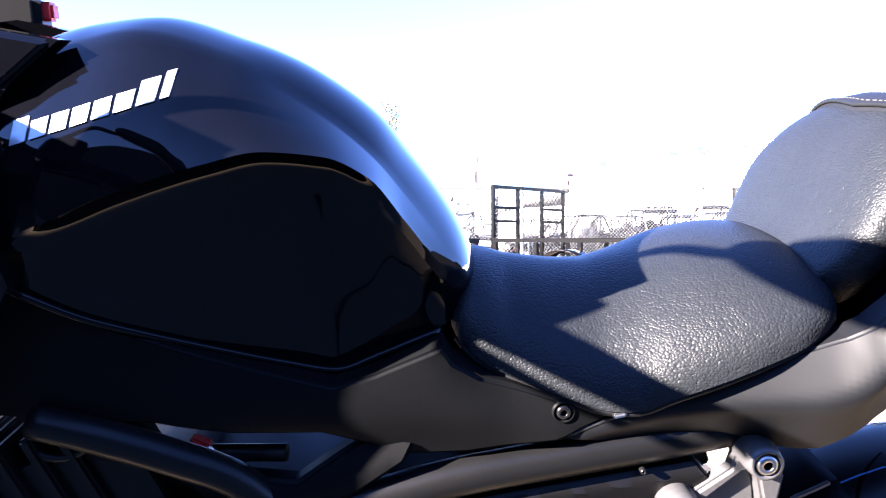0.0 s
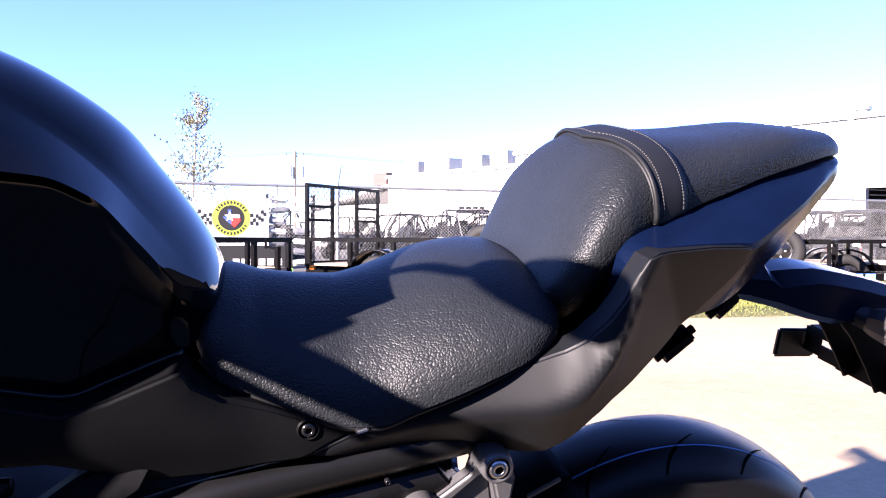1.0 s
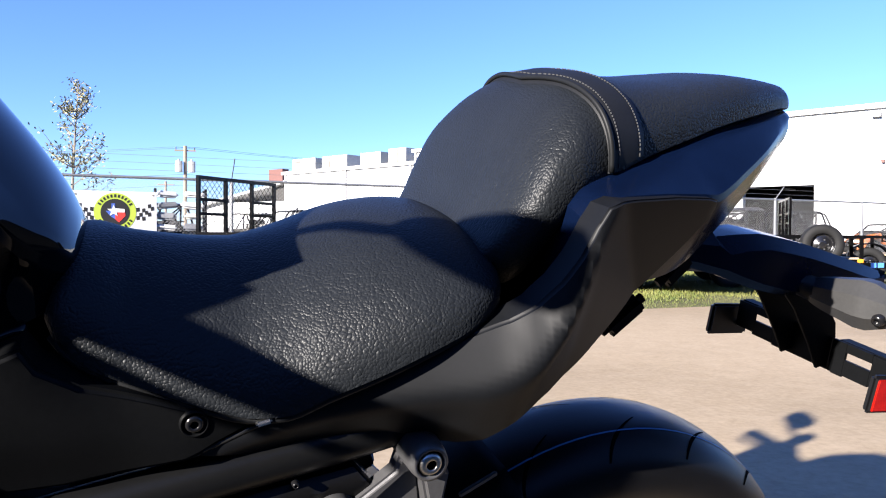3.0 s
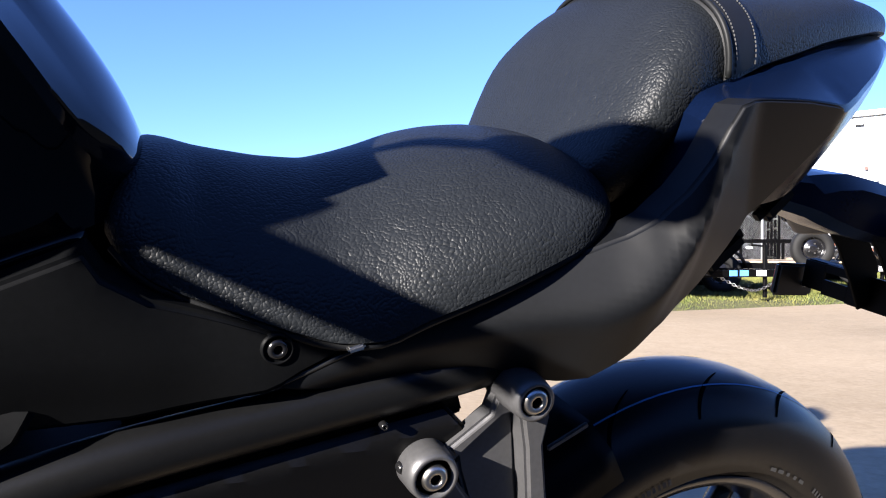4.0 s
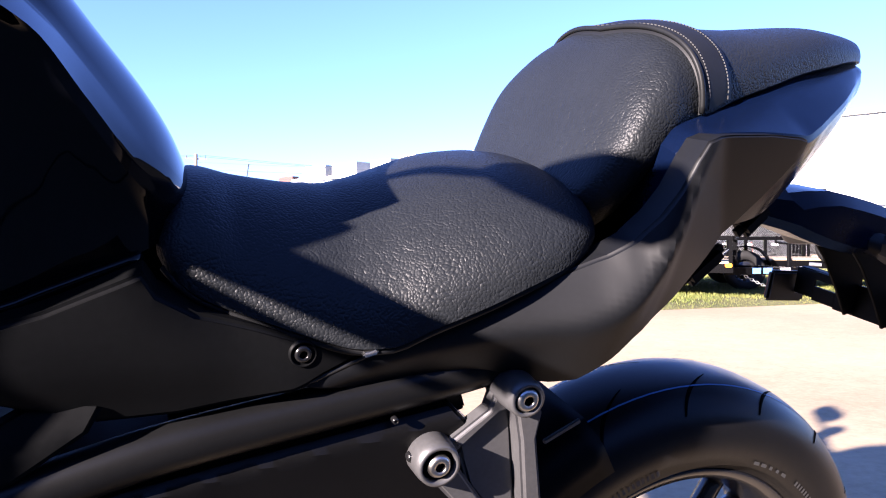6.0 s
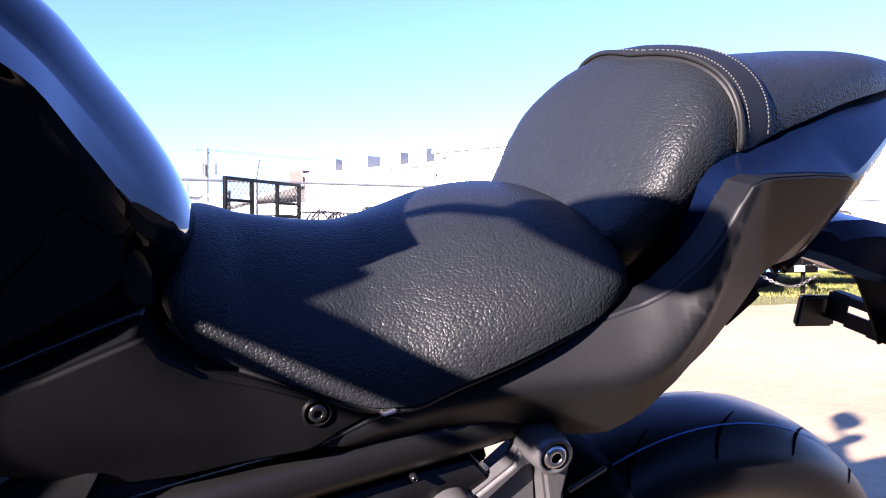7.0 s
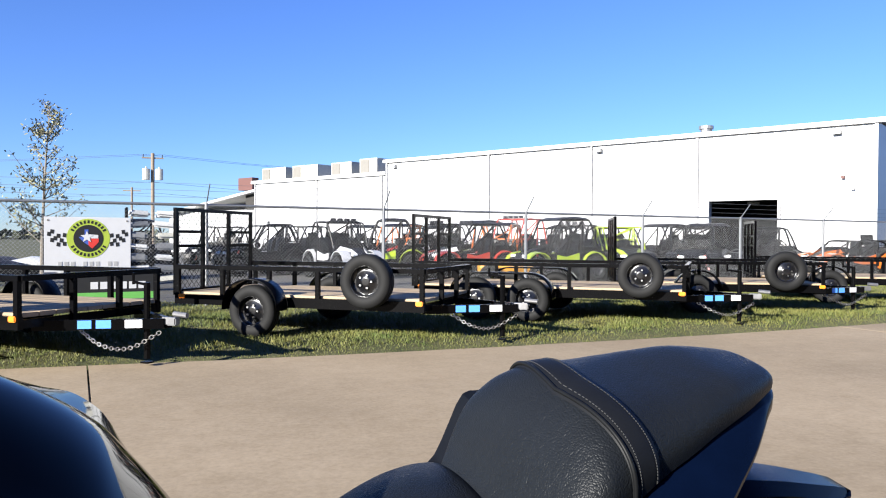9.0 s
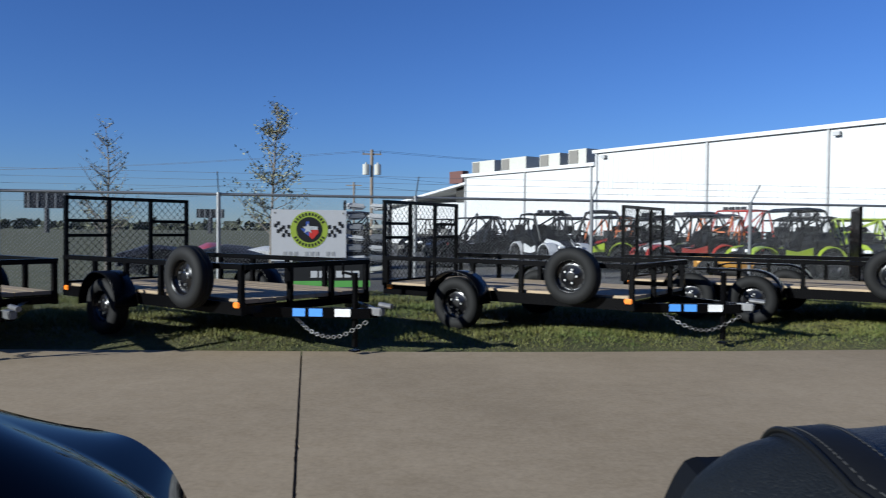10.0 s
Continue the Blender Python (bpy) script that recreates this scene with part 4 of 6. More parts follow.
    for p, q in (((-0.12, -0.6, height), (-0.12, 0.6, height)), ((0.55, -0.6, height), (0.55, 0.6, height)), ((0.62, -0.6, 1.25), (0.62, 0.6, 1.25)), ((0.55, -0.58, height), (0.62, 0.58, 1.1))):
        part("cage_cross", bar(bmesh.new(), p, q, 0.026, seg=6), accent, t)
    if roof is not None:
        bm = bmesh.new()
        rings = []
        for x, dz in ((-0.30, -0.03), (-0.1, 0.05), (0.3, 0.07), (0.68, 0.04), (0.75, -0.02)):
            rings.append([bm.verts.new((x, y, height + dz + q)) for y, q in ((-0.64, -0.03), (-0.5, 0.02), (0.5, 0.02), (0.64, -0.03), (0.5, -0.02), (-0.5, -0.02))])
        skin(bm, rings)
        part("roof", bm, roof, t)
    bm = bmesh.new()
    lathe(bm, [(0.16, -0.012), (0.18, 0.0), (0.16, 0.012), (0.14, 0.0)], 16, pose(-0.25, -0.3, 1.05, 0, 0, 60), close=True)
    part("steering_wheel", bm, V_BLACK, t)
    for x in (-1.02, 0.92):
        for s in (-1, 1):
            bm = bmesh.new()
            r, h = 0.37, 0.14
            m = Matrix.Translation((x, s * 0.64, r))
            lathe(bm, [(r * 0.55, -h), (r * 0.8, -h * 1.05), (r * 0.97, -h * 0.8), (r, 0), (r * 0.97, h * 0.8), (r * 0.8, h * 1.05), (r * 0.55, h)], 22, m, close=True)
            for k in range(22):
                a = 2 * math.pi * k / 22
                q = m @ Vector((r * math.cos(a), (-1) ** k * h * 0.4, r * math.sin(a)))
                box(bm, (0.05, h * 0.8, 0.03), Matrix.Translation(q) @ Matrix.Rotation(-a + math.pi / 2, 4, "Y"))
            ty = part("tyre", bm, TRTYRE, t)
            bm = bmesh.new()
            lathe(bm, [(r * 0.55, -s * -h * 0.9), (r * 0.45, s * h * 0.5), (r * 0.2, s * h * 0.3), (0.001, s * h * 0.35)], 16, m)
            for k in range(6):
                a = 2 * math.pi * k / 6
                bar(bm, m @ Vector((0.04 * math.cos(a), s * h * 0.6, 0.04 * math.sin(a))), m @ Vector((r * 0.52 * math.cos(a), s * h * 0.85, r * 0.52 * math.sin(a))), 0.035)
            part("rim", bm, ZINC if accent is V_LIME else V_GREY, ty)
    bm = bmesh.new()
    tube(bm, [(-1.42, -0.35, 0.45), (-1.52, -0.33, 0.62), (-1.50, 0.0, 0.72), (-1.52, 0.33, 0.62), (-1.42, 0.35, 0.45)], 0.025, 6, 3)
    part("front_bumper", bm, V_BLACK, t)
    return t


kinds = {
    "white": (utv(V_WHITE, None, V_BLACK, 1.75, V_WHITE), "white and black side-by-side off-road vehicle with open cage"),
    "lime": (utv(V_BLACK, V_BLACK, V_BLACK, 1.85, V_LIME), "black side-by-side off-road vehicle with lime green fenders and roof"),
    "limecage": (utv(V_LIME, None, V_LIME, 1.65, V_BLACK), "black side-by-side off-road vehicle with lime green cage"),
    "orange": (utv(V_RED, V_BLACK, V_ORANGE, 1.72, V_BLACK), "black side-by-side off-road vehicle with an orange cage"),
    "redcage": (utv(V_ORANGE, None, V_RED, 1.95, V_BLACK), "tall side-by-side off-road vehicle with a red cage"),
    "dark": (utv(V_BLACK, None, V_BLACK, 1.65), "black side-by-side off-road vehicle with bare cage"),
    "grey": (utv(V_GREY, V_BLACK, V_BLACK, 1.72), "dark grey side-by-side off-road vehicle with a flat roof"),
    "redwhite": (utv(V_WHITE, None, V_BLACK, 1.7, V_RED), "white side-by-side off-road vehicle with red fenders"),
    "low": (utv(V_ORANGE, None, V_BLACK, 1.25, V_ORANGE), "low orange off-road vehicle with black cage"),
}
fleet = [("white", 0.8, 25.8, -50), ("lime", 3.2, 25.2, -40), ("orange", 4.9, 23.8, -60), ("dark", 6.0, 24.9, -70), ("lime", 7.3, 22.9, -20), ("redcage", 8.3, 21.9, -75),
         ("dark", 9.8, 22.3, -50), ("redwhite", 9.3, 19.7, -40), ("limecage", 10.4, 18.9, -35), ("grey", 12.2, 19.8, -60), ("grey", 13.1, 18.6, -50), ("dark", 14.3, 18.2, -55),
         ("dark", 15.4, 18.9, -30), ("low", 16.0, 16.4, -50), ("low", 17.6, 16.6, -60), ("grey", 19.4, 17.2, -60), ("dark", -0.9, 26.6, -50), ("grey", -3.2, 20.7, -40),
         ("grey", 6.9, 26.2, -40), ("limecage", 11.6, 21.6, -70), ("dark", 11.2, 20.6, -20), ("dark", 13.6, 20.4, -65), ("grey", 4.2, 26.9, -30),
         ("dark", 1.6, 23.6, -50), ("white", 5.9, 22.3, -40), ("lime", 4.1, 22.0, -70), ("orange", 7.2, 20.6, -30), ("grey", 10.9, 24.0, -45),
         ("redwhite", 6.1, 19.6, -35), ("lime", 8.2, 18.3, -65), ("dark", 11.9, 17.6, -30), ("white", 2.6, 20.6, -20), ("dark", 0.4, 22.6, -40)]
used = set()
for k, x, y, deg in fleet:
    src, label = kinds[k]
    o = src if k not in used else copy_thing(src, Matrix())
    used.add(k)
    o.matrix_basis = pose(x, y, -0.03, 0, 0, deg + 90 + 45 * math.sin(7.3 * x + 3.1 * y)) @ Matrix.Scale(0.9, 4)
    tagged(o, label)


def kart():
    t = thing("go_kart", "low yellow-orange go-kart parked by the fence", "go-kart", at=pose(6.4, 17.0, -0.03, 0, 0, 170))
    bm = bmesh.new()
    rings = []
    for x, w, z in ((-0.9, 0.12, 0.36), (-0.6, 0.30, 0.5), (-0.1, 0.42, 0.55), (0.5, 0.36, 0.62), (0.8, 0.26, 0.56)):
        rings.append([bm.verts.new((x, y, q)) for y, q in ((-w, z), (w, z), (w * 1.2, z - 0.14), (w, z - 0.26), (-w, z - 0.26), (-w * 1.2, z - 0.14))])
    skin(bm, rings)
    part("body", bm, V_YELLOW, t)
    for x in (-0.6, 0.6):
        for s in (-1, 1):
            bm = bmesh.new()
            lathe(bm, [(0.1, -0.1), (0.24, -0.1), (0.26, 0), (0.24, 0.1), (0.1, 0.1)], 18, Matrix.Translation((x, s * 0.55, 0.26)), close=True)
            part("wheel", bm, TRTYRE, t)
    bm = bmesh.new()
    tube(bm, [(-0.3, -0.25, 0.5), (-0.35, -0.28, 0.95), (-0.35, 0.28, 0.95), (-0.3, 0.25, 0.5)], 0.02, 6, 3)
    part("handlebar", bm, V_BLACK, t)
    return t


kart()

# stacked white engine crates and other stock behind the banner
rack = thing("stock_rack", "rack stacked with pale moulded parts behind the fence", "rack", at=pose(-1.95, 16.2, -0.03, 0, 0, 10))
for x in (-0.5, 0.5):
    for y in (-0.3, 0.3):
        part("upright", bar(bmesh.new(), (x, y, 0), (x, y, 1.75), 0.05), V_BLACK, rack)
rng = random.Random(8)
for k in range(7):
    for j in range(2):
        bm = bmesh.new()
        box(bm, (rng.uniform(0.36, 0.5), 0.5, rng.uniform(0.10, 0.16)), pose(-0.26 + 0.52 * j + rng.uniform(-0.04, 0.04), -0.05, 0.25 + 0.23 * k, 0, rng.uniform(-6, 6), rng.uniform(-8, 8)), 0.04)
        part("moulding", bm, (V_WHITE, ACUNIT, ZINC)[rng.randrange(3)], rack)


def stock(x, y, k, sz, m):
    t = thing("covered_boat", "pale covered watercraft on a low dolly", "watercraft", "stock behind the fence", at=pose(x, y, -0.03, 0, 0, 20 * k))
    bm = bmesh.new()
    rings = []
    for px, w, z in ((-1.3, 0.05, 0.55), (-0.9, 0.28, 0.62), (-0.2, 0.42, 0.78), (0.4, 0.44, 0.72), (1.1, 0.42, 0.55)):
        rings.append([bm.verts.new((px * sz, yy * sz, q * sz)) for yy, q in ((-w, z - 0.12), (-w * 0.4, z), (w * 0.4, z), (w, z - 0.12), (w * 0.7, 0.22), (-w * 0.7, 0.22))])
    skin(bm, rings)
    sharp(part("hull", bm, m, t))
    for px in (-0.6, 0.6):
        part("cradle", box_between(bmesh.new(), (px - 0.05, -0.3, 0), (px + 0.05, 0.3, 0.26), 0.01), V_BLACK, t)


for i, (x, y, m) in enumerate(((-4.4, 17.5, V_WHITE), (-5.8, 19, V_GREY), (-5.2, 16.5, V_BLACK), (-7.4, 18, V_GREY), (-3.5, 18.2, V_BLACK), (-7.0, 21, V_RED))):
    stock(x, y, i, 0.9, m)

# ---- young trees, pole, wires, far things ----
def sapling(seed, x, y, h, dense):
    rng = random.Random(seed)
    t = thing("young_tree", "thin young tree with sparse yellow-green leaves", "tree", "young trees by the fence", at=Matrix.Translation((x, y, -0.04)))
    bm = bmesh.new()
    lean = [(0, 0, 0), (rng.uniform(-.05, .05), 0, h * 0.35), (rng.uniform(-.1, .1), rng.uniform(-.1, .1), h * 0.7), (rng.uniform(-.15, .15), 0, h)]
    tube(bm, lean, lambda u: 0.035 * (1 - u) + 0.004, 7, 6)
    stem = smooth_path(lean, 8)
    tips = []
    limbs = bm
    for k in range(46):
        u = rng.uniform(0.28, 0.98)
        p = stem[int(u * (len(stem) - 1))]
        a = rng.uniform(0, 6.283)
        L = (1.08 - u) * h * rng.uniform(0.22, 0.50) + 0.08
        q = p + Vector((math.cos(a) * L * 0.7, math.sin(a) * L * 0.7, L * rng.uniform(0.25, 0.8)))
        mid = (p + q) / 2 + Vector((0, 0, -0.04 * L))
        tube(limbs, [p, mid, q], lambda s, L=L: 0.010 * (1 - s) + 0.002, 4, 3)
        for j in range(6):
            s = rng.uniform(0.3, 1)
            b = p.lerp(q, s)
            c = b + Vector((rng.uniform(-1, 1), rng.uniform(-1, 1), rng.uniform(-0.1, 1))) * 0.16 * L ** 0.5
            bar(limbs, b, c, 0.004)
            tips += [b, c, (b + c) / 2]
        tips += [q, mid]
    part("trunk", bm, BARK, t)
    verts, faces = [], []
    for p in tips:
        low = 1.0 if p.z < h * 0.62 else 0.6
        for _ in range(int(dense * low * rng.uniform(0, 2.2))):
            c = p + Vector((rng.gauss(0, 0.05), rng.gauss(0, 0.05), rng.gauss(0, 0.05)))
            u = Vector((rng.uniform(-1, 1), rng.uniform(-1, 1), rng.uniform(-1, 1))).normalized()
            v = u.orthogonal().normalized()
            L, w = rng.uniform(0.022, 0.045), rng.uniform(0.010, 0.019)
            i = len(verts)
            verts += [c - u * L, c + v * w, c + u * L, c - v * w]
            faces.append((i, i + 1, i + 2, i + 3))
    me = bpy.data.meshes.new("crown")
    me.from_pydata(verts, [], faces)
    me.materials.append(LEAF)
    o = tagged(new("crown", me), kind="stuff")
    o.parent = t
    return t


sapling(5, -3.30, 13.0, 3.35, 2.5)
sapling(11, -6.5, 13.4, 3.1, 0.9)

pole = thing("utility_pole", "weathered wooden utility pole with crossarm and grey transformers", "utility pole", at=pose(-6.8, 57.7, -0.06, 0, 0, 8))
bm = bmesh.new()
bar(bm, (0, 0, 0), (0, 0, 7.25), 0.13, seg=10)
part("shaft", bm, WOODPOLE, pole)
bm = bmesh.new()
bar(bm, (-0.75, 0, 6.9), (0.75, 0, 6.9), 0.10)
part("crossarm", bm, WOODPOLE, pole)
for x in (-0.45, 0.45):
    bm = bmesh.new()
    bar(bm, (x, -0.1, 5.3), (x, -0.1, 6.1), 0.26, seg=12)
    bar(bm, (x, -0.1, 6.1), (x, -0.1, 6.25), 0.07, seg=8)
    part("transformer", bm, ACUNIT, pole)
for x in (-0.65, 0.0, 0.65):
    bm = bmesh.new()
    bar(bm, (x, 0, 6.95), (x, 0, 7.15), 0.04, seg=6)
    part("insulator", bm, V_BLACK, pole)
far_pole = thing("utility_pole", "distant thin utility pole", "utility pole", at=pose(-13.5, 95, -0.06))
bm = bmesh.new()
bar(bm, (0, 0, 0), (0, 0, 7), 0.13, seg=8)
bar(bm, (-1, 0, 6.6), (1, 0, 6.6), 0.12)
part("shaft", bm, WOODPOLE, far_pole)
lines = thing("power_lines", "sagging black overhead power lines", "cables")
for z, d in ((7.1, -0.65), (7.1, 0.65), (5.1, 0), (4.3, 0.1)):
    for far in ((-75, 75), (40, 62)):
        bm = bmesh.new()
        a, b = Vector((-6.8 + d, 57.7, z)), Vector((far[0] + d, far[1], z - 0.2))
        pts = [a.lerp(b, k / 8) - Vector((0, 0, 0.9 * 4 * (k / 8) * (1 - k / 8))) for k in range(9)]
        tube(bm, pts, 0.011, 4, 1)
        part("cable", bm, V_BLACK, lines)


def billboard(x, y, z0, z1, w):
    t = thing("billboard", "distant roadside billboard seen from its dark back", "billboard", "distant billboards", at=pose(x, y, -0.06, 0, 0, 20))
    bm = bmesh.new()
    box_between(bm, (-w / 2, -0.2, z0), (w / 2, 0.2, z1))
    part("panel", bm, V_GREY, t)
    bm = bmesh.new()
    bar(bm, (0, 0, 0), (0, 0, z0), 0.4, seg=8)
    part("post", bm, V_GREY, t)
    bm = bmesh.new()
    for k in range(5):
        bar(bm, (-w / 2 + (k + 0.5) * w / 5, -0.25, z0), (-w / 2 + (k + 0.5) * w / 5, -0.25, z1), 0.12)
    part("stringer", bm, TRIMGREY, t)


billboard(-65.8, 117.8, 3.9, 6.6, 6.4)
billboard(-43.1, 128.4, 2.7, 4.2, 4.6)
billboard(-100, 150, 2.0, 3.2, 5.5)

woods_v, woods_f = [], []
rng = random.Random(21)
for k in range(5200):
    a = rng.uniform(0.1, 3.04)
    d = rng.uniform(240, 330)
    c = Vector((d * math.cos(a), d * math.sin(a), rng.uniform(0, 1) ** 1.5 * (2.6 + 1.6 * noise.noise((a * 30, 0, 0)))))
    s = rng.uniform(0.8, 2.0)
    i = len(woods_v)
    u = Vector((rng.uniform(-1, 1), rng.uniform(-1, 1), rng.uniform(-1, 1))).normalized()
    v = u.orthogonal().normalized()
    woods_v += [c - u * s, c + v * s * 0.6, c + u * s, c - v * s * 0.6]
    woods_f.append((i, i + 1, i + 2, i + 3))
me = bpy.data.meshes.new("far_woods")
me.from_pydata(woods_v, [], woods_f)
me.materials.append(FARTREE)
tagged(new("far_woods", me), "low dark line of distant woods on the horizon", "woods", kind="stuff")

# ---- motorcycle ----
bike = thing("motorcycle", "black naked sport motorcycle with stepped seat leaning on its stand", "motorcycle")
# it rests on the side stand: turned a little from the lot's axis and leaning to its left
bike.matrix_basis = pose(0.526, 0.155, 0.297, 13.0, 0, 10.5) @ Matrix.Translation((-0.5, 0, -0.305))


def rounded(w, h, top, n, k=9):
    """Half of a superellipse arch: from the middle on top out to its foot."""
    out = []
    for i in range(k + 1):
        a = math.pi / 2 * i / k
        out.append((w * math.sin(a) ** (2 / n), top - h + h * math.cos(a) ** (2 / n)))
    return out


def ease(x, a, b):
    u = min(1, max(0, (x - a) / (b - a)))
    return u * u * (3 - 2 * u)


# fuel tank: middle of the top, shoulder ridge, lip over the knee recess, lower seam (height and half width)
t_top, t_zs, t_ws, t_zl, t_wl, t_zb, t_wb = curve([
    (-0.475, 1.020, 0.985, 0.085, 0.862, 0.135, 0.842, 0.128),
    (-0.436, 1.040, 1.012, 0.090, 0.874, 0.152, 0.826, 0.134),
    (-0.384, 1.053, 1.030, 0.092, 0.894, 0.166, 0.802, 0.131),
    (-0.334, 1.058, 1.040, 0.092, 0.915, 0.174, 0.786, 0.127),
    (-0.255, 1.037, 1.021, 0.090, 0.940, 0.182, 0.764, 0.120),
    (-0.212, 1.020, 0.996, 0.091, 0.949, 0.180, 0.753, 0.116),
    (-0.165, 0.992, 0.965, 0.096, 0.944, 0.171, 0.744, 0.112),
    (-0.130, 0.964, 0.935, 0.099, 0.925, 0.158, 0.755, 0.106),
    (-0.102, 0.929, 0.901, 0.096, 0.885, 0.134, 0.765, 0.101),
    (-0.068, 0.885, 0.856, 0.086, 0.835, 0.105, 0.777, 0.093),
    (-0.048, 0.853, 0.832, 0.072, 0.815, 0.080, 0.786, 0.076),
    (-0.036, 0.826, 0.815, 0.050, 0.806, 0.056, 0.792, 0.052)], 7)


def tank_half(x):
    zt, zs, ws, zl, wl, zb, wb = (f(x) for f in (t_top, t_zs, t_ws, t_zl, t_wl, t_zb, t_wb))
    deep = 0.020 * ease(x, -0.45, -0.36) * (1 - ease(x, -0.17, -0.10))
    out = []
    for i in range(8):
        u = i / 8
        out.append((ws * u, zt + (zs - zt) * u ** 2.2))
    n = 14
    for i in range(n + 1):
        u = i / n
        out.append((ws + (wl - ws) * u + 0.016 * math.sin(math.pi * u) * min(1, (zs - zl) / 0.10), zs + (zl - zs) * u))
    out += [(wl - deep * 0.30, zl - 0.0035), (wl - deep * 0.75, zl - 0.0075)]
    y0, z0 = wl - deep, zl - 0.013 * min(1, (zl - zb) / 0.06)
    for i in range(9):
        u = i / 8
        out.append((y0 + (wb - y0) * u - 0.010 * math.sin(math.pi * u) * min(1, (z0 - zb) / 0.12), z0 + (zb - z0) * u))
    return out + [(wb * 0.5, zb - 0.008), (0, zb - 0.008)]


bm = loft(bmesh.new(), -0.475, -0.036, 84, tank_half)
tank = sharp(part("fuel_tank", bm, TANK, bike, "glossy black steel fuel tank with sculpted knee recess"), 34)
# bead along the lower seam
for s in (-1, 1):
    bm = bmesh.new()
    tube(bm, [(x, s * (t_wb(x) + 0.0025), t_zb(x) - 0.003) for x in np.linspace(-0.455, -0.07, 40)], 0.0042, 8, 1)
    part("tank_seam", bm, TANK, tank, smooth=True)


def tank_side(x, z):
    """Where the side of the tank lies, from the middle plane."""
    h = tank_half(x)
    for (ya, za), (yb, zb) in zip(h[8:], h[9:]):
        if zb <= z <= za and za > zb:
            return ya + (yb - ya) * (za - z) / (za - zb)
    return h[8][0]


# maker's badge on the tank as eight plain bars
for s in (-1, 1):
    for k in range(8):
        bm = bmesh.new()
        x0 = -0.424 + k * 0.0182
        zc = 0.9605 + k * 0.0054
        hh = 0.013 if k in (0, 6, 7) else 0.008
        wd = 0.007 if k == 7 else 0.0145
        v = [(x0, zc - 0.011), (x0 + wd, zc - 0.011 + wd * 0.3), (x0 + wd + 0.001, zc + hh), (x0 + 0.001, zc + hh - wd * 0.3)]
        outer = [bm.verts.new((x, s * (tank_side(x, z) + 0.0016), z)) for x, z in v]
        inner = [bm.verts.new((x, s * (tank_side(x, z) - 0.002), z)) for x, z in v]
        skin(bm, [outer, inner])
        bmesh.ops.recalc_face_normals(bm, faces=bm.faces)
        part("badge_bar", bm, EMBLEM, tank, "plain silver-white badge bar")

# rider seat
r_top, r_zb, r_w = curve([
    (-0.060, 0.792, 0.776, 0.088),
    (-0.056, 0.808, 0.768, 0.098),
    (-0.046, 0.821, 0.757, 0.107),
    (-0.030, 0.8255, 0.746, 0.115),
    (0.002, 0.820, 0.735, 0.126),
    (0.025, 0.817, 0.728, 0.134),
    (0.051, 0.8145, 0.720, 0.142),
    (0.079, 0.814, 0.714, 0.149),
    (0.103, 0.8185, 0.716, 0.155),
    (0.134, 0.827, 0.731, 0.161),
    (0.177, 0.841, 0.750, 0.166),
    (0.206, 0.8465, 0.764, 0.168),
    (0.235, 0.849, 0.777, 0.166),
    (0.258, 0.848, 0.789, 0.158),
    (0.275, 0.842, 0.799, 0.145),
    (0.286, 0.828, 0.805, 0.120)], 3)


def seat_half(x):
    zt, zb, w = r_top(x), r_zb(x), r_w(x)
    return rounded(w, zt - zb, zt, 1.75 + 0.35 * ease(x, 0.06, 0.2) + 0.9 * max(0, 1 - abs(x + 0.055) / 0.05), 18) + [(w - 0.012, zb - 0.006), (0, zb - 0.006)]


bm = loft(bmesh.new(), -0.060, 0.286, 60, seat_half)
rider = sharp(part("rider_seat", bm, VINYL, bike, "black grained vinyl rider seat"), 50)
for s in (-1, 1):
    bm = bmesh.new()
    tube(bm, [(x, s * (r_w(x) - 0.006), r_zb(x) - 0.004) for x in np.linspace(-0.056, 0.276, 36)], 0.0032, 6, 1)
    part("seat_edge", bm, STRAP, rider, smooth=True)

# pillion seat: a slanting front face, then sides that taper to the tail
p_top, p_zm, p_w, p_n, p_zb = curve([
    (0.268, 0.834, 0.824, 0.110, 4.0, 0.815),
    (0.280, 0.853, 0.830, 0.123, 4.5, 0.805),
    (0.290, 0.877, 0.838, 0.132, 4.5, 0.800),
    (0.310, 0.922, 0.860, 0.1425, 3.9, 0.813),
    (0.322, 0.941, 0.871, 0.1435, 3.4, 0.831),
    (0.338, 0.961, 0.882, 0.1425, 3.0, 0.856),
    (0.358, 0.977, 0.892, 0.1365, 2.7, 0.882),
    (0.382, 0.984, 0.903, 0.1300, 2.7, 0.897),
    (0.421, 0.9835, 0.919, 0.1195, 2.8, 0.914),
    (0.469, 0.986, 0.934, 0.1085, 3.1, 0.929),
    (0.516, 0.992, 0.948, 0.0955, 3.3, 0.943),
    (0.570, 0.998, 0.960, 0.0800, 3.4, 0.955),
    (0.638, 0.995, 0.970, 0.0510, 3.2, 0.966),
    (0.658, 0.987, 0.970, 0.0365, 2.9, 0.966),
    (0.670, 0.978, 0.969, 0.0215, 2.5, 0.966),
    (0.674, 0.973, 0.969, 0.0100, 2.0, 0.967)], 5)


def pillion_half(x, grow=0.0):
    zt, zm, w, zb = p_top(x) + grow, p_zm(x), p_w(x) + grow, p_zb(x)
    tuck = 0.012 + 0.35 * (zm - zb)
    return rounded(w, zt - zm, zt, p_n(x), 18) + [(max(0.003, w - 0.3 * tuck), zm + 0.5 * (zb - zm)), (max(0.002, w - tuck), zb), (0, zb)]


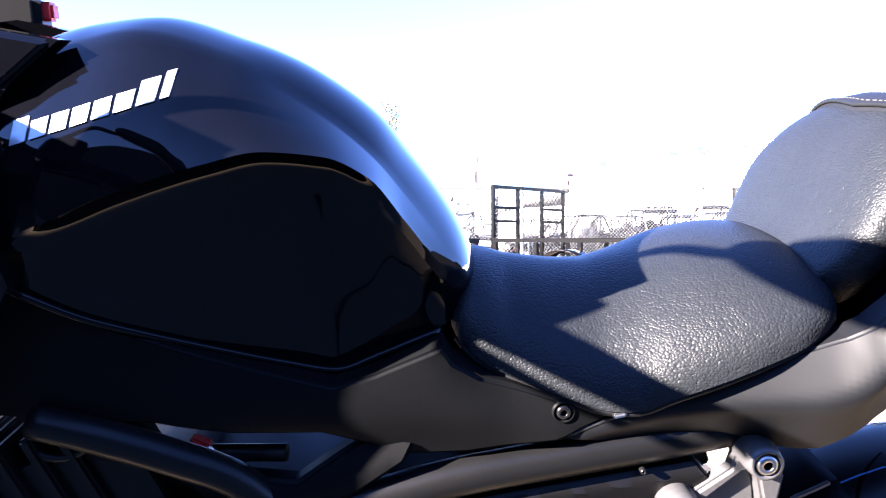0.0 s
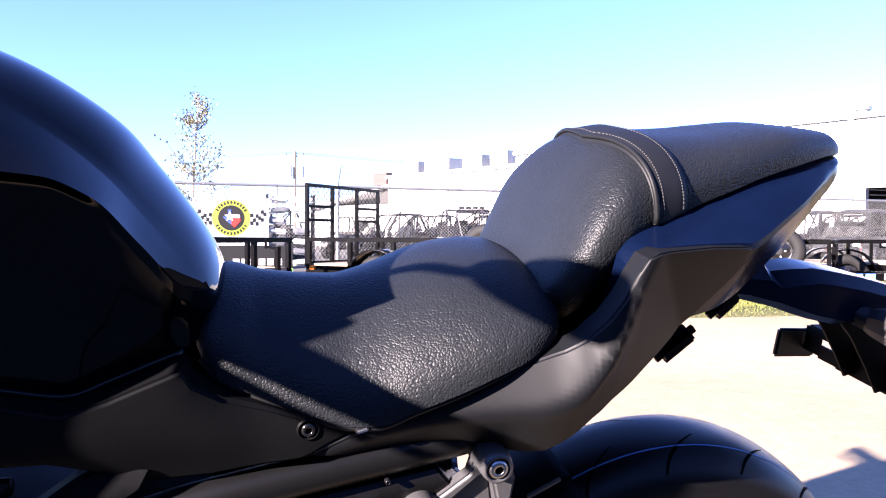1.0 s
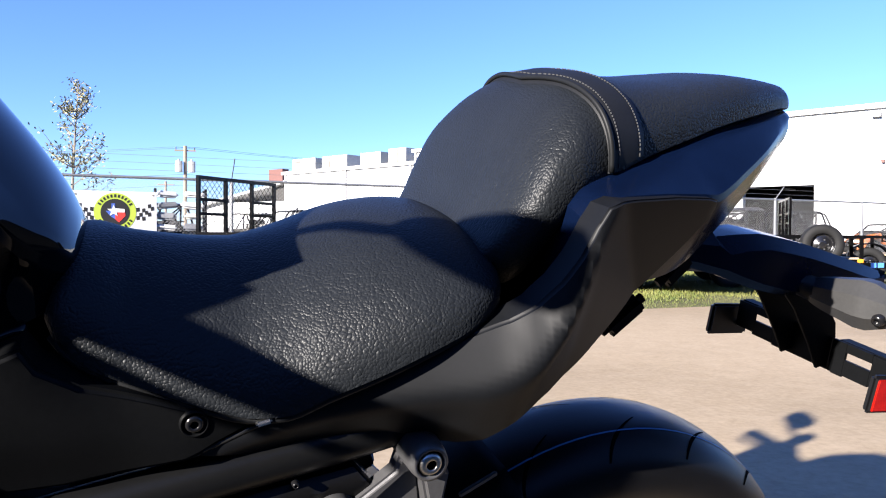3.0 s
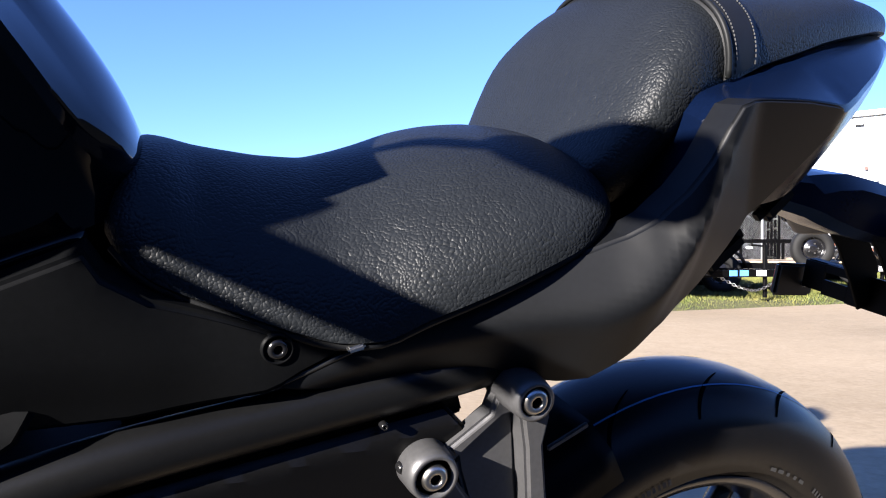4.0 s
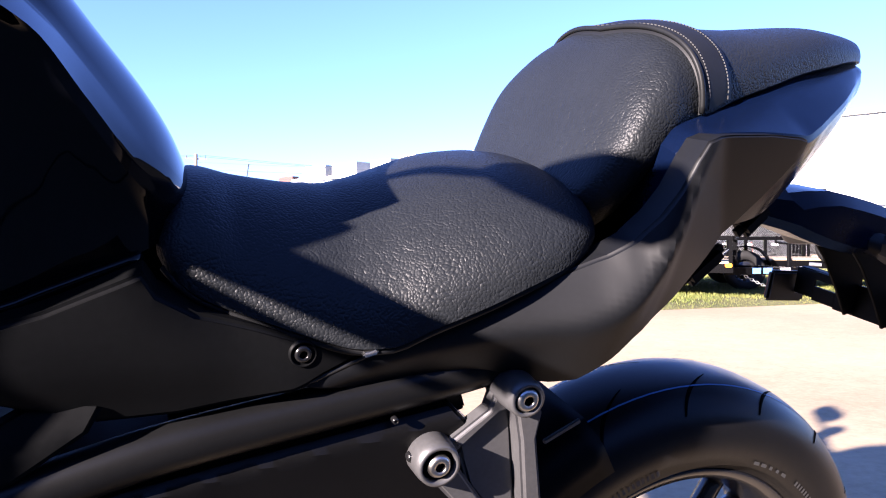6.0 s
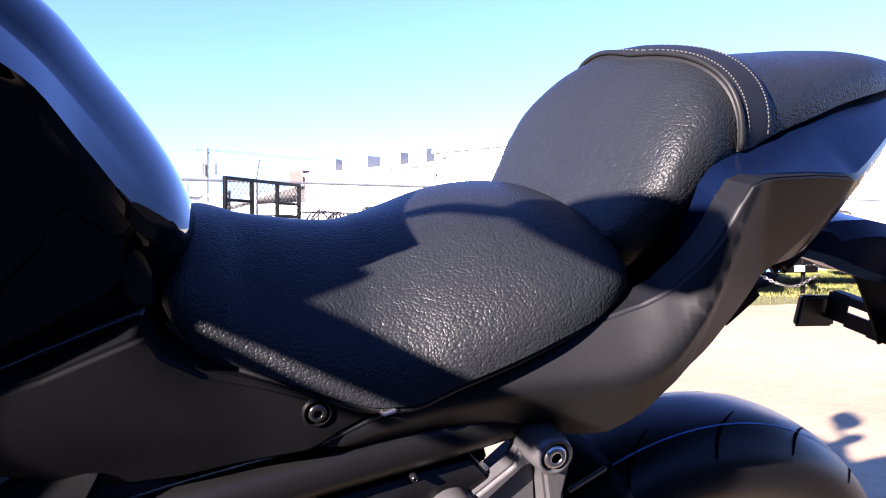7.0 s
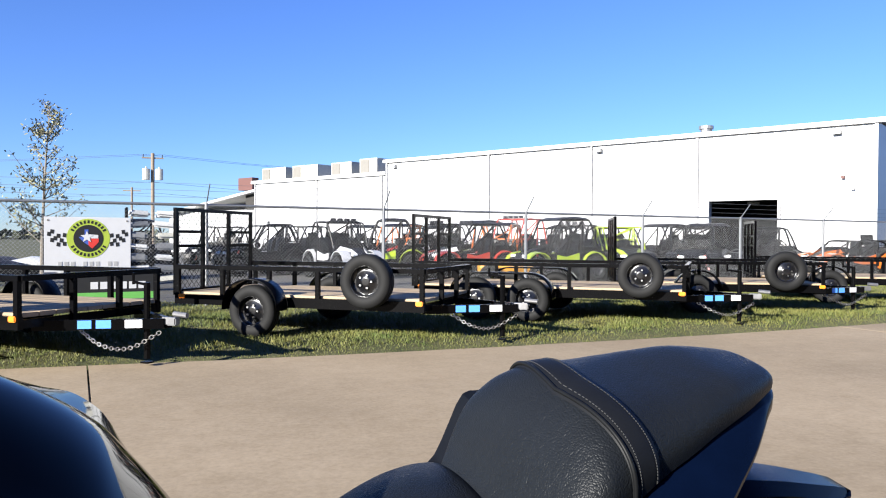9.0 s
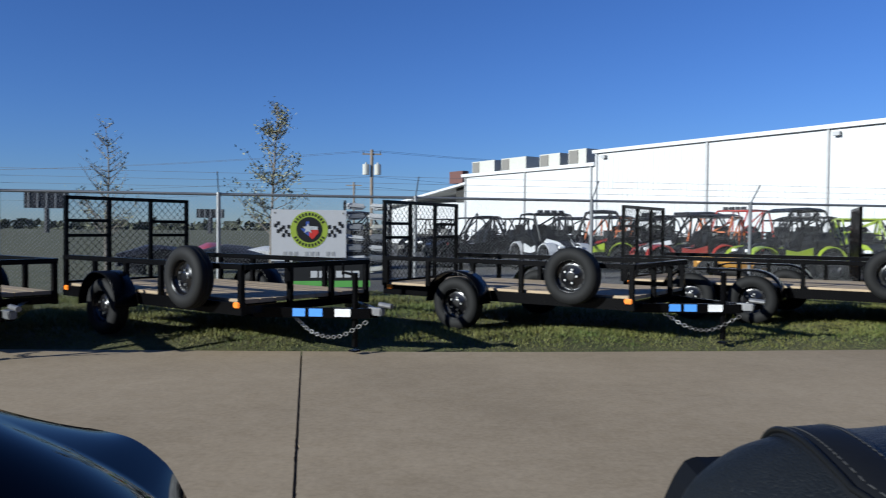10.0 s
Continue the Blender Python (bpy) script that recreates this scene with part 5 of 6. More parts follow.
bm = loft(bmesh.new(), 0.268, 0.674, 84, pillion_half)
pillion = sharp(part("pillion_seat", bm, VINYL, bike, "black grained vinyl pillion seat tapering to the tail"), 50)
# grab strap over it: a band, its piping and two rows of stitches
bm = bmesh.new()
arc = 40
grid = []
for r in (0.0, 0.06, 0.3, 0.7, 0.94, 1.0):
    line = []
    for i in range(2 * arc + 1):
        v = (i - arc) / arc
        xa, xb = 0.347 + 0.023 * abs(v) ** 0.8, 0.392 + 0.019 * abs(v)
        x = xa + (xb - xa) * r
        h = pillion_half(x, 0.0035 if 0 < r < 1 else 0.0)[:19]
        f = abs(v) * 17.6
        k = min(int(f), 17)
        y = h[k][0] + (h[k + 1][0] - h[k][0]) * (f - k)
        z = h[k][1] + (h[k + 1][1] - h[k][1]) * (f - k)
        line.append(bm.verts.new((x, math.copysign(y, v) if v else 0.0, z)))
    grid.append(line)
for a, b in zip(grid, grid[1:]):
    for i in range(2 * arc):
        bm.faces.new((a[i], a[i + 1], b[i + 1], b[i]))
bmesh.ops.recalc_face_normals(bm, faces=bm.faces)
band = [[v.co.copy() for v in line] for line in grid]
strap = sharp(part("grab_strap", bm, STRAP, pillion, "smooth black grab strap with pale stitching"), 60)
bm = bmesh.new()
tube(bm, [p + Vector((-0.001, 0, 0.0006)) for p in band[1]], 0.0026, 8, 1)
part("piping", bm, PIPING, pillion, "black edge piping", smooth=True)
bm = bmesh.new()
for w in (0.12, 0.80):
    for i in range(2 * arc):
        lo, hi = (band[1], band[2]) if w < 0.3 else (band[3], band[4])
        u = 0.75 if w < 0.3 else 0.55
        p, q = lo[i].lerp(hi[i], u), lo[i + 1].lerp(hi[i + 1], u)
        d = q - p
        n = Vector((0, p.y * 1.2, 0.6 * (p.z - 0.86) + 0.06)).normalized()
        bar(bm, p + d * 0.15 + n * 0.0003, p + d * 0.75 + n * 0.0003, 0.0009)
tagged(part("stitching", bm, THREAD, pillion, "pale grey thread"), kind="stuff")

# tail body under the pillion: upper edge, side crease, lower edge (height and half width)
c_zt, c_wt, c_zc, c_wc, c_zb, c_wb = curve([
    (0.328, 0.880, 0.122, 0.872, 0.165, 0.785, 0.140),
    (0.340, 0.893, 0.127, 0.886, 0.178, 0.790, 0.142),
    (0.363, 0.901, 0.124, 0.8915, 0.180, 0.800, 0.142),
    (0.406, 0.913, 0.116, 0.8935, 0.178, 0.803, 0.138),
    (0.444, 0.924, 0.107, 0.8925, 0.174, 0.808, 0.130),
    (0.459, 0.9285, 0.103, 0.8915, 0.171, 0.812, 0.126),
    (0.485, 0.937, 0.096, 0.8985, 0.159, 0.822, 0.116),
    (0.511, 0.9445, 0.088, 0.908, 0.144, 0.835, 0.104),
    (0.561, 0.9565, 0.069, 0.926, 0.114, 0.868, 0.085),
    (0.600, 0.965, 0.054, 0.9405, 0.086, 0.897, 0.068),
    (0.625, 0.969, 0.044, 0.9495, 0.067, 0.915, 0.055),
    (0.650, 0.9685, 0.034, 0.957, 0.048, 0.932, 0.042),
    (0.662, 0.9675, 0.022, 0.960, 0.032, 0.943, 0.028),
    (0.668, 0.964, 0.008, 0.960, 0.010, 0.952, 0.008)], 6)


def tail_half(x):
    zt, wt, zc, wc, zb, wb = (f(x) for f in (c_zt, c_wt, c_zc, c_wc, c_zb, c_wb))
    lean = lambda u: (wt + (wc - wt) * u + 0.005 * math.sin(math.pi * u), zt + (zc - zt) * u)
    under = lambda u: (wc + (wb - wc) * u + 0.004 * math.sin(math.pi * u), zc + (zb - zc) * u)
    return [(0, zt), (wt * 0.9, zt)] + [lean(u) for u in (0, 0.25, 0.5, 0.75, 0.94)] + [under(u) for u in (0.05, 0.3, 0.6, 0.95)] + [(wb * 0.8, zb), (0, zb)]


bm = loft(bmesh.new(), 0.328, 0.668, 70, tail_half)
cowl = sharp(part("tail_cowl", bm, COWL, bike, "dark satin painted tail cowl with a crisp side crease"), 24)

# side rail cover: it runs from under the seat, swings up behind it and ends as the lower half of the tail
rail_top = [(0.040, 0.680), (0.075, 0.697), (0.109, 0.713), (0.143, 0.7275), (0.177, 0.743), (0.212, 0.7595), (0.250, 0.7785), (0.272, 0.790), (0.291, 0.8045), (0.305, 0.824), (0.316, 0.846), (0.325, 0.870), (0.3335, 0.8855)]
rail_poly = rail_top + [(0.345, 0.8900), (0.363, 0.8915), (0.406, 0.8935), (0.444, 0.8925), (0.456, 0.890), (0.459, 0.882), (0.452, 0.868), (0.446, 0.856), (0.434, 0.836), (0.418, 0.812), (0.400, 0.790), (0.358, 0.755),
                        (0.330, 0.731), (0.311, 0.716), (0.289, 0.694), (0.272, 0.676), (0.251, 0.671), (0.204, 0.670), (0.179, 0.6645), (0.141, 0.664), (0.097, 0.670), (0.066, 0.675)]
rail_edge = [Vector(p) for p in rail_top] + [Vector((0.372, 0.96))]
rail_w, rail_band = curve([(0.03, 0.1370, 0.0035), (0.075, 0.1420, 0.006), (0.109, 0.1475, 0.0085), (0.177, 0.1615, 0.020), (0.225, 0.1780, 0.031), (0.262, 0.1935, 0.038), (0.290, 0.2020, 0.033), (0.315, 0.2030, 0.015), (0.335, 0.2000, 0.004),
                           (0.363, 0.1955, 0.0015), (0.420, 0.1870, 0.0015), (0.475, 0.1780, 0.0015)], 2)


def rail_out(x, z):
    p, d = Vector((x, z)), 9
    for a, b in zip(rail_edge, rail_edge[1:]):
        t = min(1, max(0, (p - a).dot(b - a) / (b - a).length_squared))
        d = min(d, (p - a - (b - a) * t).length)
    soft = lambda q, w: 0.5 * (q + math.sqrt(q * q + w * w))
    b = rail_band(x)
    top = max(0, 0.893 - z)
    e = min(d, top + 0.01) if x > 0.32 else d
    low = 0.46 + 0.48 * (1 - ease(x, 0.20, 0.36))
    return -(rail_w(x) - 0.70 * soft(b - d, 0.006) - low * soft(e - b - 0.002, 0.008) - 0.35 * max(0, x - 0.452))


bm = panel(rail_poly, rail_out, 0.028, 0.005, 0.002)
rail_covers = both("side_rail_cover", bm, RAIL, bike, "satin black plastic side rail cover")
# thin pale tube that draws the highlight along the upper edge
for cover_ob, s in zip(rail_covers, (-1, 1)):
    bm = bmesh.new()
    tube(bm, [(x, -s * rail_out(x, z), z) for x, z in ((p[0] + (q[0] - p[0]) * u, p[1] + (q[1] - p[1]) * u) for p, q in zip(rail_top[:6], rail_top[1:7]) for u in (0, 0.5))], 0.0020, 8, 1)
    part("rolled_edge", bm, RAILEDGE, cover_ob, "rolled upper edge, lightened to paint its sunlit highlight", smooth=True)

# side cover under the tank and the seat
cover_poly = [(-0.470, 0.842), (-0.43, 0.820), (-0.384, 0.797), (-0.313, 0.776), (-0.245, 0.757), (-0.168, 0.738), (-0.130, 0.748), (-0.090, 0.764), (-0.070, 0.772), (-0.060, 0.756), (-0.035, 0.741), (0.012, 0.728), (0.051, 0.7165),
              (0.092, 0.711), (0.086, 0.704), (0.045, 0.682), (0.035, 0.678), (-0.046, 0.664), (-0.10, 0.662), (-0.129, 0.672), (-0.180, 0.690), (-0.259, 0.690), (-0.33, 0.700), (-0.40, 0.696), (-0.50, 0.70)]


def cover_out(x, z):
    rise = 0.010 / (1 + math.exp(-((z - 0.700) - 0.55 * (0.02 - x)) / 0.005)) * ease(x, -0.09, -0.03)
    hip = 0.010 * math.exp(-((x + 0.22) / 0.16) ** 2 - ((z - 0.72) / 0.04) ** 2)
    return -(0.138 + 0.008 * ease(x, -0.02, 0.06) + hip - rise * 0.8 - 0.22 * max(0, 0.70 - z) - 0.10 * max(0, -0.30 - x))


cover, _ = both("side_cover", panel(cover_poly, cover_out, 0.04, 0.012, 0.004), PLASTIC, bike, "matt black moulded side cover")


def boss_bolt(parent, x, y, z, r, head, name="bolt"):
    """A button head bolt with a socket, facing the left side."""
    bm = bmesh.new()
    lathe(bm, [(r * 0.42, -0.002), (r * 0.45, -0.0035), (r * 0.8, -0.003), (r, 0.0), (r, 0.004)], 24, Matrix.Translation((x, y, z)))
    bmesh.ops.recalc_face_normals(bm, faces=bm.faces)
    o = part(name, bm, head, parent, smooth=True)
    bm = bmesh.new()
    lathe(bm, [(r * 0.42, -0.002), (r * 0.40, 0.003), (0.0005, 0.003)], 6, Matrix.Translation((x, y, z)))
    part("socket", bm, BLACKBOLT, o)
    return o


# the recessed fastener on the side cover
bm = bmesh.new()
lathe(bm, [(0.0082, 0.002), (0.0090, -0.0012), (0.0100, -0.0012), (0.0112, 0.003)], 28, Matrix.Translation((0.040, -0.1385, 0.7085)))
part("fastener_collar", bm, PLASTIC, bike, smooth=True)
boss_bolt(bike, 0.040, -0.1375, 0.7085, 0.0072, BLACKBOLT, "fastener")
bm = bmesh.new()
box(bm, (0.012, 0.010, 0.004), pose(0.088, -0.148, 0.711, 0, -14, 0), 0.0015)
part("clip", bm, CHROME, bike, "bright metal clip")

# frame tubes and the pressed plate below the covers
for s in (-1, 1):
    bm = bmesh.new()
    tube(bm, [(0.30, s * 0.110, 0.700), (0.16, s * 0.116, 0.672), (0.06, s * 0.119, 0.655), (-0.04, s * 0.122, 0.638), (-0.10, s * 0.124, 0.624), (-0.20, s * 0.128, 0.596), (-0.32, s * 0.13, 0.55)], 0.0185, 18, 6)
    part("frame_tube", bm, SATIN, bike, "satin black steel frame tube", smooth=True)
plate_poly = [(0.17, 0.650), (0.103, 0.639), (0.03, 0.626), (-0.06, 0.611), (-0.120, 0.602), (-0.128, 0.56), (-0.05, 0.52), (0.10, 0.50), (0.19, 0.53), (0.22, 0.60)]


def plate_out(x, z):
    fold = 0.6235 + 0.155 * (x - 0.088) if x > -0.08 else 0.5975 - 0.02 * (x + 0.08)
    return -0.128 + 0.9 * max(0, z - fold) + 0.12 * max(0, fold - z) - 0.05 * max(0, -x)


both("frame_plate", panel(plate_poly, plate_out, 0.05, 0.006, 0.003), PLATE, bike, "black pressed frame plate")
for x, z, r in ((-0.115, 0.585, 0.0045), (0.135, 0.610, 0.0045), (0.118, 0.645, 0.003)):
    boss_bolt(bike, x, -0.132, z, r, BLACKBOLT, "frame_screw")
# footrest heel guard in front of it
guard_poly = [(-0.093, 0.682), (-0.105, 0.660), (-0.150, 0.628), (-0.215, 0.600), (-0.29, 0.60), (-0.258, 0.640), (-0.205, 0.640), (-0.160, 0.670), (-0.135, 0.684)]
both("heel_guard", panel(guard_poly, lambda x, z: -0.142 + 0.5 * max(0, z - (0.668 + 0.35 * (x + 0.1))), 0.02, 0.008, 0.004), PLASTIC, bike, "matt black heel guard")
for s in (-1, 1):
    bm = bmesh.new()
    tube(bm, [(-0.44, s * 0.130, 0.700), (-0.377, s * 0.138, 0.688), (-0.318, s * 0.138, 0.668), (-0.262, s * 0.134, 0.642), (-0.22, s * 0.128, 0.60)], 0.017, 12, 5)
    part("engine_hanger", bm, SATIN, bike, "black tubular engine hanger", smooth=True)

# engine block, simplified to what shows through the gaps
bm = box_between(bmesh.new(), (-0.42, -0.12, 0.33), (-0.02, 0.12, 0.61), 0.03)
part("crankcase", bm, SATIN, bike, "black crankcase")
bm = box(bmesh.new(), (0.22, 0.22, 0.30), pose(-0.40, 0, 0.53, 0, -25, 0), 0.02)
part("cylinder", bm, SATIN, bike)
for k in range(5):
    bm = box(bmesh.new(), (0.012, 0.24, 0.24), pose(-0.50 + 0.03 * k, 0, 0.53 + 0.012 * k, 0, -25, 0), 0.003)
    part("cooling_fin", bm, SATIN, bike)
bm = lathe(bmesh.new(), [(0.0005, -0.155), (0.09, -0.155), (0.10, -0.145), (0.10, -0.1)], 30, Matrix.Translation((-0.12, 0, 0.43)))
part("clutch_cover", bm, SATIN, bike)
bm = bmesh.new()
tube(bm, [(-0.47, -0.07, 0.65), (-0.39, -0.105, 0.655), (-0.31, -0.09, 0.645), (-0.22, -0.10, 0.65)], 0.009, 8, 4)
tube(bm, [(-0.46, -0.09, 0.58), (-0.36, -0.11, 0.60), (-0.30, -0.10, 0.58), (-0.24, -0.11, 0.55)], 0.007, 8, 4)
tube(bm, [(-0.46, -0.11, 0.665), (-0.44, -0.115, 0.655), (-0.41, -0.115, 0.66), (-0.39, -0.11, 0.69)], 0.004, 8, 4)
part("hose", bm, V_BLACK, bike, smooth=True)
bm = bmesh.new()
box(bm, (0.020, 0.014, 0.009), pose(-0.300, -0.104, 0.663, 0, 25, 0), 0.002)
part("wire_connector", bm, REDSWITCH, bike, "small red wire connector")
bm = bmesh.new()
bar(bm, (-0.298, -0.112, 0.652), (-0.288, -0.112, 0.660), 0.004, seg=10)
bar(bm, (-0.270, -0.112, 0.637), (-0.263, -0.112, 0.641), 0.004, seg=10)
part("hose_clamp", bm, CHROME, bike)

# passenger peg hanger in cast aluminium: a recessed web, a rim along its top, an upright rib and a lower arm
hb, _ = both("peg_hanger", panel([(0.176, 0.624), (0.209, 0.650), (0.224, 0.646), (0.238, 0.556), (0.236, 0.527), (0.214, 0.546), (0.192, 0.573), (0.182, 0.600)], lambda x, z: -0.127, 0.012, 0.02, 0.003), GREYCAST, bike, "grey cast aluminium passenger footrest hanger")
for nm, poly, y0, th in (("hanger_rim", [(0.168, 0.622), (0.200, 0.647), (0.206, 0.672), (0.218, 0.670), (0.222, 0.646), (0.211, 0.643), (0.176, 0.611)], -0.136, 0.016),
                         ("hanger_rib", [(0.204, 0.672), (0.236, 0.668), (0.246, 0.645), (0.244, 0.622), (0.262, 0.540), (0.272, 0.47), (0.236, 0.47), (0.2405, 0.550), (0.2275, 0.620), (0.221, 0.644)], -0.147, 0.030),
                         ("hanger_arm", [(0.141, 0.597), (0.158, 0.583), (0.185, 0.553), (0.215, 0.515), (0.236, 0.47), (0.252, 0.47), (0.233, 0.515), (0.205, 0.560), (0.178, 0.596), (0.170, 0.607)], -0.139, 0.022)):
    both(nm, panel(poly, lambda x, z, y0=y0: y0 + 0.04 * (0.66 - z), th, 0.02, 0.0035), GREYCAST, hb)
for hx, hz, yy, r in ((0.220, 0.667, -0.163, 0.0165), (0.153, 0.609, -0.150, 0.0195)):
    bm = bmesh.new()
    lathe(bm, [(0.0005, yy + 0.045), (r + 0.002, yy + 0.045), (r, yy + 0.008), (r - 0.0015, yy), (r - 0.0045, yy - 0.0008), (r - 0.0055, yy + 0.004)], 36, Matrix.Translation((hx, 0, hz)))
    bmesh.ops.recalc_face_normals(bm, faces=bm.faces)
    part("hanger_boss", bm, GREYCAST, hb, smooth=True)
    boss_bolt(hb, hx, yy + 0.001, hz, 0.0102, BOLT, "hanger_bolt")
bm = bmesh.new()
bar(bm, (0.255, -0.13, 0.46), (0.255, -0.21, 0.46), 0.014, seg=12)
part("foot_peg", bm, V_BLACK, bike)
bm = box(bmesh.new(), (0.030, 0.004, 0.022), pose(0.176, -0.100, 0.640, 0, -20, 0), 0.002)
part("bare_bracket", bm, SATIN, bike, "small black bracket")

# rear wheel: tyre with grooves, blue line and moulded marks, spoked rim
AX, AZ, TR, WY = 0.500, 0.305, 0.308, 0.0
def tyre_profile(r, w, rim_r):
    pts = []
    for i in range(21):
        a = math.pi * (i / 20 - 0.5)
        pts.append((r - 0.055 * (1 - math.cos(a)) ** 1.15, w / 2 * math.sin(a)))
    side = [(r - 0.085, w / 2 * 0.985), (rim_r + 0.012, w / 2 * 0.86), (rim_r, w / 2 * 0.78), (rim_r - 0.006, w / 2 * 0.70)]
    return [(p, -q) for p, q in side[::-1]] + pts + side
def road_wheel(ax, w, name, grooves):
    m = Matrix.Translation((ax, WY, AZ))
    bm = bmesh.new()
    lathe(bm, tyre_profile(TR, w, 0.208), 96, m, close=True)
    bmesh.ops.recalc_face_normals(bm, faces=bm.faces)
    tyre = part(name, bm, TYRE, bike, "new black road tyre with thin blue line", smooth=True)
    prof = tyre_profile(TR, w, 0.208)
    surf = lambda q: next((r0 + (r1 - r0) * (q - y0) / (y1 - y0) for (r0, y0), (r1, y1) in zip(prof[4:24], prof[5:25]) if y0 <= q <= y1), TR - 0.05)
    bm = bmesh.new()
    for k in range(grooves):                         # slanted tread cuts, both shoulders: flat strips, groove shade in their black
        for s in (-1, 1):
            a0 = 2 * math.pi * (k + (0.5 if s > 0 else 0)) / grooves
            strip = []
            for i in range(9):
                u = i / 8
                y = s * w * (0.14 + 0.30 * u)
                r = surf(y) + 0.0006
                a = a0 + 0.30 * u - 0.10 * u * u
                hw = 0.0035 * (1 - 0.6 * abs(2 * u - 1)) / r
                strip.append([bm.verts.new((ax + r * math.cos(t), WY + y, AZ + r * math.sin(t))) for t in (a - hw, a + hw)])
            for p, q in zip(strip, strip[1:]):
                bm.faces.new((p[0], p[1], q[1], q[0]))
    tagged(part("tread_groove", bm, GROOVE, tyre), kind="stuff")
    for s in (-1, 1):
        bm = bmesh.new()
        lathe(bm, [(surf(s * w * q) + 0.0007, s * w * q) for q in (0.254, 0.260, 0.266)], 96, m)
        part("blue_line", bm, BLUELINE, tyre, "thin blue line round the tread")
    rng = random.Random(2)
    for a0, n, hgt, gap in ((1.25, 5, 0.004, 0.014), (0.92, 7, 0.006, 0.0065), (0.62, 12, 0.008, 0.0075), (2.2, 14, 0.007, 0.007), (3.4, 12, 0.007, 0.007), (4.6, 10, 0.007, 0.007), (5.6, 9, 0.006, 0.007)):
        for k in range(n):                            # raised sidewall marks as bars
            a = a0 - k * gap / 0.262
            r0, r1 = 0.228, 0.228 + hgt
            yy = lambda r: -(np.interp(r, [0.208, 0.220, TR - 0.085 + 0.0], [w / 2 * 0.78, w / 2 * 0.86, w / 2 * 0.985]) + 0.0012)
            hw = gap * rng.uniform(0.2, 0.38) / 0.262
            bm = bmesh.new()
            bm.faces.new([bm.verts.new((ax + r * math.cos(t), WY + yy(r), AZ + r * math.sin(t))) for r, t in ((r0, a - hw), (r1, a - hw * 0.8), (r1, a + hw), (r0, a + hw))])
            part("sidewall_mark", bm, TYREMARK, tyre, "raised sidewall marking bar")
    bm = bmesh.new()
    lathe(bm, [(q - 0.014, w / 2 * y) for q, y in ((0.222, -0.74), (0.228, -0.80), (0.222, -0.82), (0.212, -0.76), (0.206, -0.5), (0.195, -0.3), (0.193, 0), (0.195, 0.3),
               (0.206, 0.5), (0.212, 0.76), (0.222, 0.82), (0.228, 0.80), (0.222, 0.74))], 96, m, close=True)
    bmesh.ops.recalc_face_normals(bm, faces=bm.faces)
    rim = part("rim", bm, RIM, tyre, "glossy black cast rim", smooth=True)
    for k in range(5):
        a = 2 * math.pi * k / 5 + 0.86
        for d in (-0.16, 0.16):
            bm = bmesh.new()
            tube(bm, [(ax + 0.05 * math.cos(a), WY, AZ + 0.05 * math.sin(a)), (ax + 0.12 * math.cos(a + d * 0.7), WY, AZ + 0.12 * math.sin(a + d * 0.7)),
                      (ax + 0.186 * math.cos(a + d), WY, AZ + 0.186 * math.sin(a + d))], 0.013, 8, 4)
            part("spoke", bm, RIM, tyre, smooth=True)
    bm = bmesh.new()
    lathe(bm, [(0.0005, -0.09), (0.035, -0.09), (0.045, -0.05), (0.055, 0), (0.045, 0.05), (0.035, 0.09), (0.0005, 0.09)], 30, m)
    part("hub", bm, RIM, tyre, smooth=True)
    return tyre


rear = road_wheel(AX, 0.160, "rear_tyre", 17)
front = road_wheel(-0.91, 0.125, "front_tyre", 17)
# swingarm, inner fender and shock
bm = bmesh.new()
for s in (-1, 1):
    tube(bm, [(0.05, s * 0.10, 0.45), (0.20, s * 0.115, 0.42), (0.36, s * 0.12, 0.345), (0.500, s * 0.12, 0.309)], lambda u: 0.032 - 0.008 * u, 10, 5)
bar(bm, (0.05, -0.11, 0.45), (0.05, 0.11, 0.45), 0.035, seg=12)
bar(bm, (0.500, -0.14, 0.309), (0.500, 0.14, 0.309), 0.014, seg=12)
part("swingarm", bm, SATIN, bike, "black tubular swingarm", smooth=True)
bm = bmesh.new()
rings = []
for i in range(17):
    a = math.radians(168 - 50 * i / 16)
    r = TR + 0.020 - 0.004 * i / 16
    rings.append([bm.verts.new((AX + (r + dr) * math.cos(a), y, AZ + (r + dr) * math.sin(a))) for y, dr in ((-0.088, -0.055), (-0.085, -0.02), (-0.06, 0.0), (0.06, 0.0), (0.085, -0.02), (0.088, -0.055), (0.082, -0.055), (0.055, -0.006), (-0.055, -0.006), (-0.082, -0.055))])
skin(bm, rings)
part("rear_hugger", bm, PLASTIC, bike, "black plastic inner mudguard", smooth=True)
bm = bmesh.new()
bar(bm, (0.27, 0.05, 0.39), (0.19, 0.07, 0.63), 0.022, seg=12)
for k in range(9):
    lathe(bm, [(0.030, -0.004), (0.036, 0.0), (0.030, 0.004)], 16, Matrix.Translation((0.262 - 0.008 * k, 0.052 + 0.002 * k, 0.415 + 0.021 * k)) @ pose(0, 0, 0, 90, -18, 0))
part("shock_absorber", bm, SATIN, bike)
bm = bmesh.new()
box(bm, (0.042, 0.004, 0.005), pose(0.303, -0.0905, 0.596, 0, -27, 0), 0.001)
part("guard_lip", bm, GREYCAST, bike)

